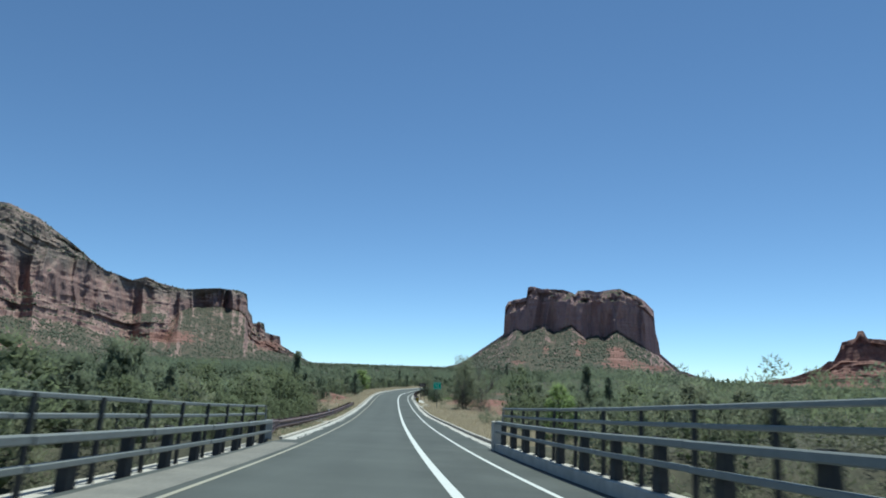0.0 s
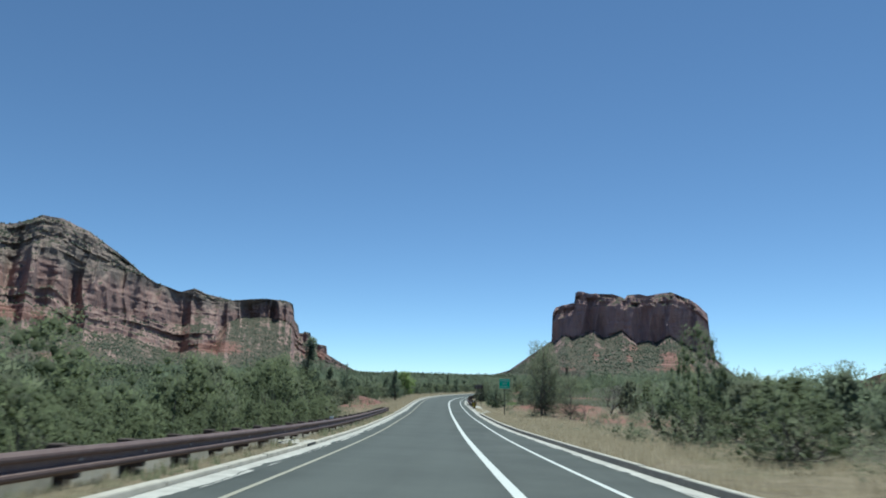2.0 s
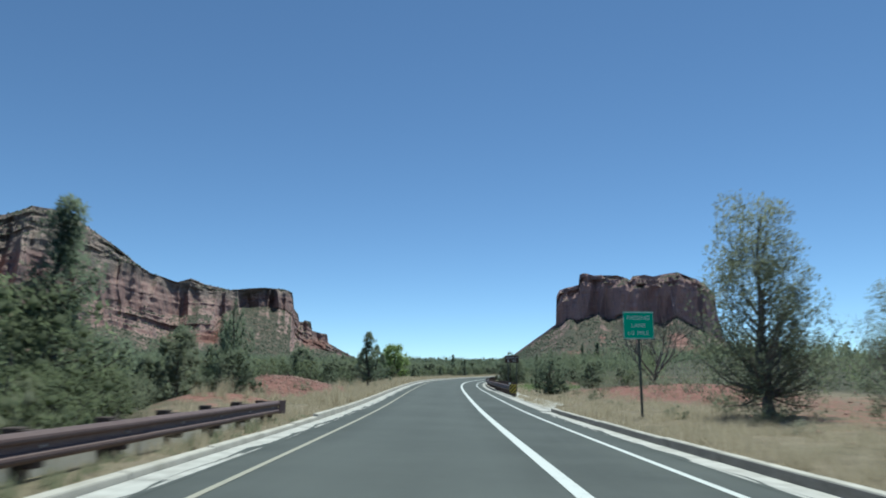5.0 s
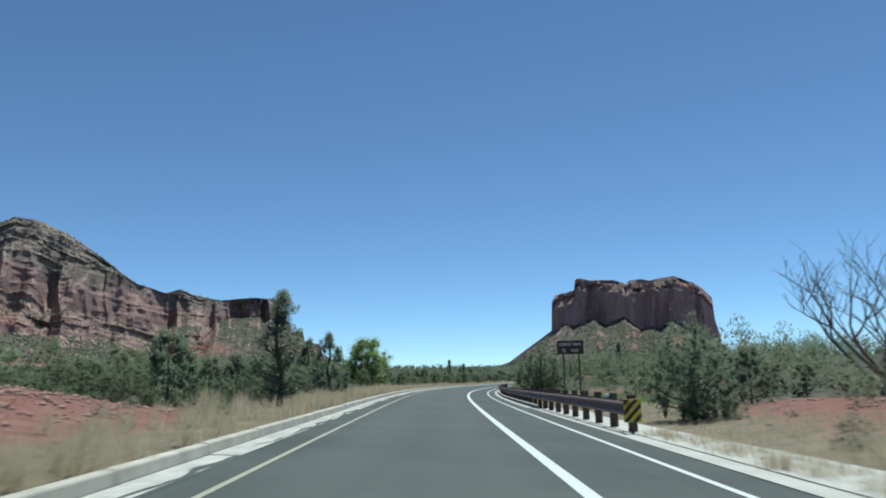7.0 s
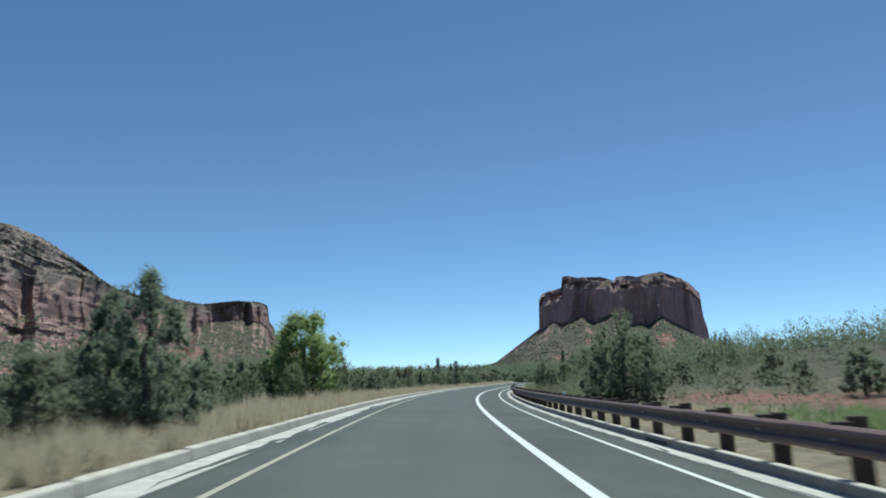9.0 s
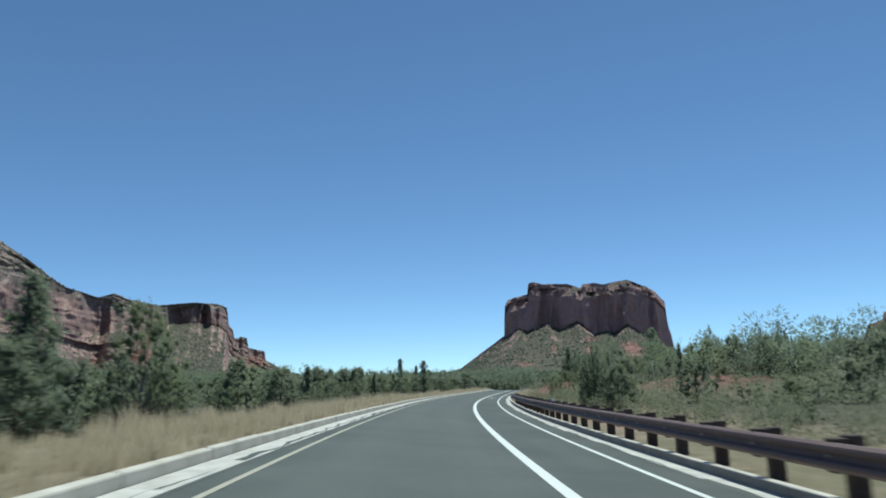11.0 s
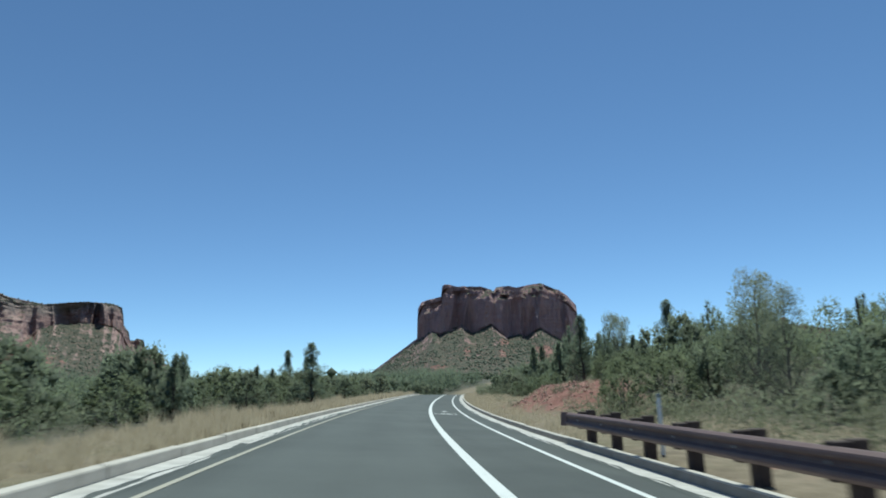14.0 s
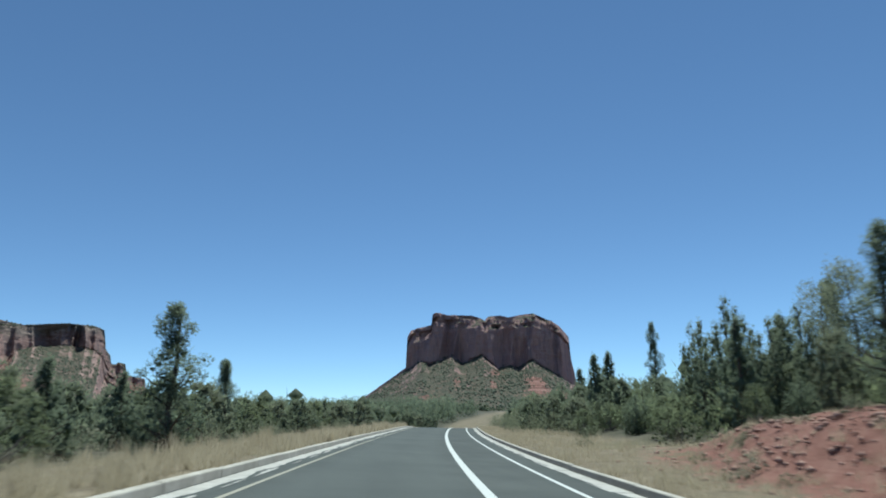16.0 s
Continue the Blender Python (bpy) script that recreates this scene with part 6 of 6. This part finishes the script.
far_wood("undergrowth", 1300, 5.8, 34, 0, 0, L_DULL, 0.9, 2.6, 30, 26, "grey-green creek-side scrub below the bridge", lambda s, lat: (s > -14) & (s < 27) & ((lat > 6.4) | (lat < -5)), 6, (-14, 27))
far_wood("undergrowth", 2600, 7.3, 19.5, 0, 0, L_OLIVE, 0.5, 1.5, 22, 27, "low grey-green brush between the roadside trees", lambda s, lat: (s > 27) & ~bare_zone(s, lat + np.sign(lat) * 0.8) & ~((lat > 0) & (s > 126) & (s < 192) & (wobble(s, lat, 14, 2, 6.0) > -0.25)), 5, (27, 335))
far_wood("undergrowth", 880, 6.7, 11.5, 0, 0, L_DULL, 0.35, 1.1, 24, 29, "low dusty green brush close behind the guardrail", lambda s, lat: (lat > 0) & (s > 168) & (s < 236), 5, (166, 236))
far_wood("undergrowth", 240, 6.9, 11.5, 0, 0, L_OLIVE, 0.7, 1.9, 24, 33, "dark scrub beside the kerb near the rise", lambda s, lat: lat > 0, 5, (290, 350))
far_wood("undergrowth", 560, 12.6, 22, 0, 0, L_MESQUITE, 0.8, 2.4, 24, 30, "green brush along the top of the red bank", lambda s, lat: lat > 12.8 + np.maximum(0, 5 - np.abs(s - 251)) * 0.2 - 0.1 * np.clip(s - 258, 0, 30), 6, (240, 318))
far_wood("undergrowth", 700, 9.5, 34, 0, 0, L_OLIVE, 0.5, 1.6, 22, 31, "dusty scrub scattered over the hillside", lambda s, lat: lat > 0, 5, (184, 247))
far_wood("undergrowth", 420, 11.5, 25, 0, 0, L_OLIVE, 0.4, 1.5, 24, 32, "grey-green brush scattered over the open red ground", lambda s, lat: (lat > 0) & (wobble(s, lat, 12, 2, 3.0) > -0.1 - 0.08 * (lat - 14)), 5, (70, 128))
far_wood("woodland", 760, 430, 560, -24, 8, L_PINE, 4.5, 9.5, 30, 28, "distant stand of tall dark pines round the bend", lambda s, lat: np.abs(lat) > 10, 8)
far_wood("woodland", 460, 18.5, 36, 0, 0, L_MESQUITE, 2.1, 4.4, 60, 20, "mixed mid-green scrub woodland behind the verges", beside, 5)
far_wood("woodland", 540, 18.5, 36, 0, 0, L_JUNIPER, 2.2, 5.0, 60, 24, "dense juniper woodland behind the verges", beside, 5)
far_wood("woodland", 2200, 36, 78, 0, 0, L_JUNIPER, 2.2, 5.0, 18, 25, "juniper woodland on the ground beyond", beside, 5)
far_wood("woodland", 3400, 75, 420, -62, 62, L_JUNIPER, 1.9, 4.2, 7, 21, "dense juniper woodland farther from the road", beyond, 3)
far_wood("woodland", 10000, 330, 2000, -55, 52, L_JUNIPER, 3.5, 7.5, 4, 22, "distant scrub woodland covering the valley", lambda s, lat: np.abs(lat) > 14, 2)
far_wood("woodland", 300, 20, 120, 150, 210, L_JUNIPER, 2.5, 4.5, 8, 23, "juniper woodland beside the road behind", lambda s, lat: np.abs(lat) > 14)


# ---- dry grass and weeds along the verges ----
def grass(name, n, area, hmin, hmax, blades, mat, seed, label, width=0.012, spread=0.05):
    g = np.random.RandomState(seed)
    s, lat = area(g, n)
    q = on_road(s, lat)
    x, y = q[:, 0], q[:, 1]
    z, red, wood = ground_z(x, y)
    ok = g.uniform(0, 1, len(x)) > red * 0.85
    x, y, z = x[ok], y[ok], z[ok]
    m = len(x)
    lush = np.clip(0.85 + 0.7 * wobble(x, y, 2.6, 3, seed * 0.7), 0.3, 1.5)
    h = (g.uniform(hmin, hmax, m) * lush).repeat(blades)
    a = g.uniform(0, math.tau, m * blades)
    sp = g.uniform(0.05, 0.55, m * blades) * h
    bx, by = x.repeat(blades) + g.normal(0, spread, m * blades), y.repeat(blades) + g.normal(0, spread, m * blades)
    bz = z.repeat(blades) - 0.03
    hh = h * g.uniform(0.6, 1.1, m * blades)
    w = width * (0.6 + h * 1.6)
    px, py = -np.sin(a) * w, np.cos(a) * w
    v = np.stack([np.stack([bx - px, by - py, bz], -1), np.stack([bx + px, by + py, bz], -1), np.stack([bx + np.cos(a) * sp, by + np.sin(a) * sp, bz + hh], -1)], 1).reshape(-1, 3)
    nor = np.stack([np.cos(a) * 0.35, np.sin(a) * 0.35, np.full(len(a), 0.9)], -1).repeat(3, 0)
    tagged(new(name, soft_mesh(name, v, np.arange(len(v)).reshape(-1, 3), nor / np.linalg.norm(nor, axis=1)[:, None], mat)), label, "grass", kind="stuff")


def left_verge(g, n):
    s = g.uniform(92, 325, n)
    return s, left_kerb(s) - 0.12 - 4.6 * g.uniform(0, 1, n) ** 1.5


def right_verge(g, n):
    s = np.where(g.uniform(0, 1, n) < 0.62, g.uniform(29, 120, n), g.uniform(226, 325, n))
    return s, right_kerb(s) + 0.12 + 5.5 * g.uniform(0, 1, n) ** 1.3


def mid_verge(g, n):
    s = g.uniform(119, 227, n)
    return s, right_kerb(s) + 1.2 + 4.5 * g.uniform(0, 1, n)


def rail_left(g, n):
    s = g.uniform(29, 92, n)
    return s, left_kerb(s) - 0.05 - 2.6 * g.uniform(0, 1, n) ** 1.4


grass("dry_grass", 3300, left_verge, 0.24, 0.66, 54, L_GRASS, 31, "tall straw-coloured dry grass along the verge", 0.006, 0.085)
grass("dry_grass", 7500, right_verge, 0.1, 0.4, 22, L_GRASS, 32, "short straw-coloured dry grass along the verge", 0.006, 0.1)
grass("dry_grass", 500, lambda g, n: (252 + g.normal(0, 8, n), 10.4 + g.normal(0, 1.6, n)), 0.10, 0.3, 30, L_GRASS, 39, "dry grass tufts scattered on the red bank", 0.007, 0.1)
grass("dry_grass", 2400, mid_verge, 0.08, 0.3, 10, L_GRASS, 33, "straw-coloured dry grass behind the guardrail")
grass("dry_grass", 700, lambda g, n: (g.uniform(30, 118, n), 7.5 + 9 * g.uniform(0, 1, n)), 0.15, 0.42, 26, L_GRASS, 40, "taller dry grass tufts on the open ground", 0.007, 0.12)
grass("weeds", 900, rail_left, 0.06, 0.26, 14, L_DULL, 34, "dull green weeds growing under the guardrail", 0.012)
grass("dry_grass", 1500, rail_left, 0.06, 0.26, 14, L_GRASS, 38, "pale dry grass tufts under the guardrail", 0.007)
grass("weeds", 1500, lambda g, n: (143 + g.normal(0, 4.5, n), 10.6 + g.normal(0, 1.1, n)), 0.15, 0.4, 10, L_WEED, 36, "bright green weed patch on open ground", 0.02)
grass("weeds", 260, lambda g, n: ((s := 29 + 291 * g.uniform(0, 1, n) ** 0.7), left_edge(s) + g.uniform(0.02, 0.36, n))[0:2], 0.06, 0.2, 30, L_DULL, 37, "tufts of weeds growing along the gutter", 0.010)
grass("weeds", 500, lambda g, n: ((s := g.uniform(29, 320, n)), np.where(g.uniform(0, 1, n) < 0.6, left_edge(s) + g.uniform(-0.02, 0.05, n), right_edge(s) - g.uniform(-0.02, 0.05, n)))[0:2], 0.03, 0.1, 9, L_WEED, 35, "small weeds growing in the gutter joints", 0.02)


# ---- the other carriageway and the car on it ----
def build_side_road():
    us = np.arange(4.0, 112.0, 3.0)
    for name, mat, lats, h, text, cat in (("road", ASPHALT, (-3.6, 0.0, 3.6), 0.02, "grey asphalt of the other carriageway beyond the trees", "road"), ("lane_line", WHITE, (-3.3, -3.15), 0.03, "white edge line on the other carriageway", "road marking")):
        n = len(lats)
        pts = np.array([(SIDE_A[0] + u * SIDE_DIR[0] + w * SIDE_DIR[1], SIDE_A[1] + u * SIDE_DIR[1] - w * SIDE_DIR[0], SIDE_Z + SIDE_RISE * u + h) for u in us for w in lats])
        i = np.arange(len(us) * n).reshape(len(us), n)
        me = mesh_from(name, pts, np.stack([i[:-1, :-1], i[:-1, 1:], i[1:, 1:], i[1:, :-1]], -1).reshape(-1, 4), mat)
        if name == "road":
            me.attributes.new("wear", "FLOAT", "POINT").data.foreach_set("value", np.full(len(pts), 0.5, np.float32))
        tagged(new(name, me), text, cat, kind="structure")


def build_car():
    """A white saloon: lofted body, glass, lamps and wheels; it faces its own -y."""
    paint, glass = make_plain("white_car_paint", (0.78, 0.78, 0.76), 0.25), make_plain("dark_car_glass", (0.02, 0.024, 0.026), 0.1)
    rubber, lamp = make_plain("tyre_rubber", (0.02, 0.02, 0.02), 0.9), make_plain("headlamp_lens", (0.7, 0.72, 0.72), 0.15)
    car = tagged(new("car"), "white saloon car coming along the other carriageway", "car")
    u, w = 46.0, -1.2
    car.matrix_basis = Matrix.Translation((SIDE_A[0] + u * SIDE_DIR[0] + w * SIDE_DIR[1], SIDE_A[1] + u * SIDE_DIR[1] - w * SIDE_DIR[0], SIDE_Z + SIDE_RISE * u + 0.02)) @ Euler((0, 0, math.atan2(-SIDE_DIR[0], SIDE_DIR[1]))).to_matrix().to_4x4()

    bm = bmesh.new()
    bmesh.ops.create_cone(bm, cap_ends=True, segments=16, radius1=0.2, radius2=0.17, depth=0.03)
    rim = bpy.data.meshes.new("rim")
    bm.to_mesh(rim)
    bm.free()
    rim.materials.append(lamp)

    def shell(name, rows, mat, smooth=True):
        """A skin over cross-sections (y, half width at the foot, half width at the top, foot, top)."""
        vs, fs = [], []
        for y, a, b, z0, z1 in rows:
            vs += [(-a, y, z0), (-a * 1.02, y, (z0 + z1) / 2), (-b, y, z1 - 0.04), (-b * 0.8, y, z1), (b * 0.8, y, z1), (b, y, z1 - 0.04), (a * 1.02, y, (z0 + z1) / 2), (a, y, z0)]
        for i in range(len(rows) - 1):
            fs += [(i * 8 + j, i * 8 + (j + 1) % 8, (i + 1) * 8 + (j + 1) % 8, (i + 1) * 8 + j) for j in range(8)]
        fs += [tuple(range(8))[::-1], tuple((len(rows) - 1) * 8 + j for j in range(8))]
        return part(name, mesh_from(name, vs, fs, mat, smooth), car)

    shell("body", [(-2.25, 0.7, 0.66, 0.32, 0.68), (-2.1, 0.84, 0.8, 0.24, 0.76), (-1.2, 0.89, 0.84, 0.22, 0.9), (0.0, 0.9, 0.86, 0.22, 0.94), (1.4, 0.89, 0.85, 0.24, 0.97), (2.1, 0.82, 0.78, 0.3, 0.94), (2.2, 0.76, 0.7, 0.4, 0.86)], paint)
    shell("cabin", [(-1.15, 0.8, 0.74, 0.88, 0.93), (-0.45, 0.79, 0.62, 0.9, 1.38), (0.5, 0.79, 0.62, 0.9, 1.43), (1.2, 0.78, 0.6, 0.92, 1.32), (1.75, 0.76, 0.7, 0.92, 0.97)], glass)
    shell("roof", [(-0.5, 0.6, 0.58, 1.36, 1.40), (0.5, 0.62, 0.6, 1.40, 1.455), (1.15, 0.6, 0.57, 1.31, 1.35)], paint)
    for x in (-1, 1):
        part("headlight", box_mesh("headlight", 0.34, 0.12, 0.13, lamp, 0.03), car, pose(x * 0.58, -2.17, 0.58))
        for y in (-1.35, 1.35):
            bm = bmesh.new()
            bmesh.ops.create_cone(bm, cap_ends=True, segments=20, radius1=0.32, radius2=0.32, depth=0.2)
            bmesh.ops.bevel(bm, geom=[e for e in bm.edges if len({round(v.co.z, 3) for v in e.verts}) == 1], offset=0.03, segments=1, affect="EDGES")
            me = bpy.data.meshes.new("wheel")
            bm.to_mesh(me)
            bm.free()
            me.materials.append(rubber)
            wheel = part("wheel", me, car, pose(x * 0.8, y, 0.32, 0, 90, 0))
            part("rim", rim, wheel, pose(0, 0, x * 0.1), "grey alloy rim")


build_side_road()
build_car()


# ---- stones on the red ground ----
def stones(name, n, zones, seed, label):
    g = np.random.RandomState(seed)
    base, tri = CORE
    vs, fs = [], []
    for k in range(n):
        s0, l0, rs, rl = zones[g.randint(len(zones))]
        s, lat = s0 + g.normal() * rs * 0.6, l0 + g.normal() * rl * 0.6
        if (lat < 6.6 and lat > 0) or (lat > -4.5 and lat < 0):
            continue
        q = on_road(s, lat)
        z = float(ground_z(q[:1], q[1:2])[0][0])
        r = 0.014 + 0.08 * g.uniform() ** 6
        m = base * (1 + g.normal(0, 0.25, (len(base), 1))) * np.array([r * g.uniform(0.8, 1.7), r * g.uniform(0.8, 1.5), r * g.uniform(0.6, 1.0)])
        vs.append(m + np.array([q[0], q[1], z + r * 0.1]))
        fs.append(tri + len(base) * (len(vs) - 1))
    tagged(new(name, mesh_from(name, np.concatenate(vs), np.concatenate(fs), STONE)), label, "stones", kind="stuff")


stones("rubble", 11000, [(84, 16, 24, 7), (252, 9.6, 11, 2.4), (250, 9.2, 9, 2), (253, 10.4, 12, 3), (117, -8.6, 7, 2.4), (117, -8.6, 7, 2.4), (121, 16, 12, 5), (212, 16, 8, 4)], 41, "red sandstone stones and rubble on bare red earth")
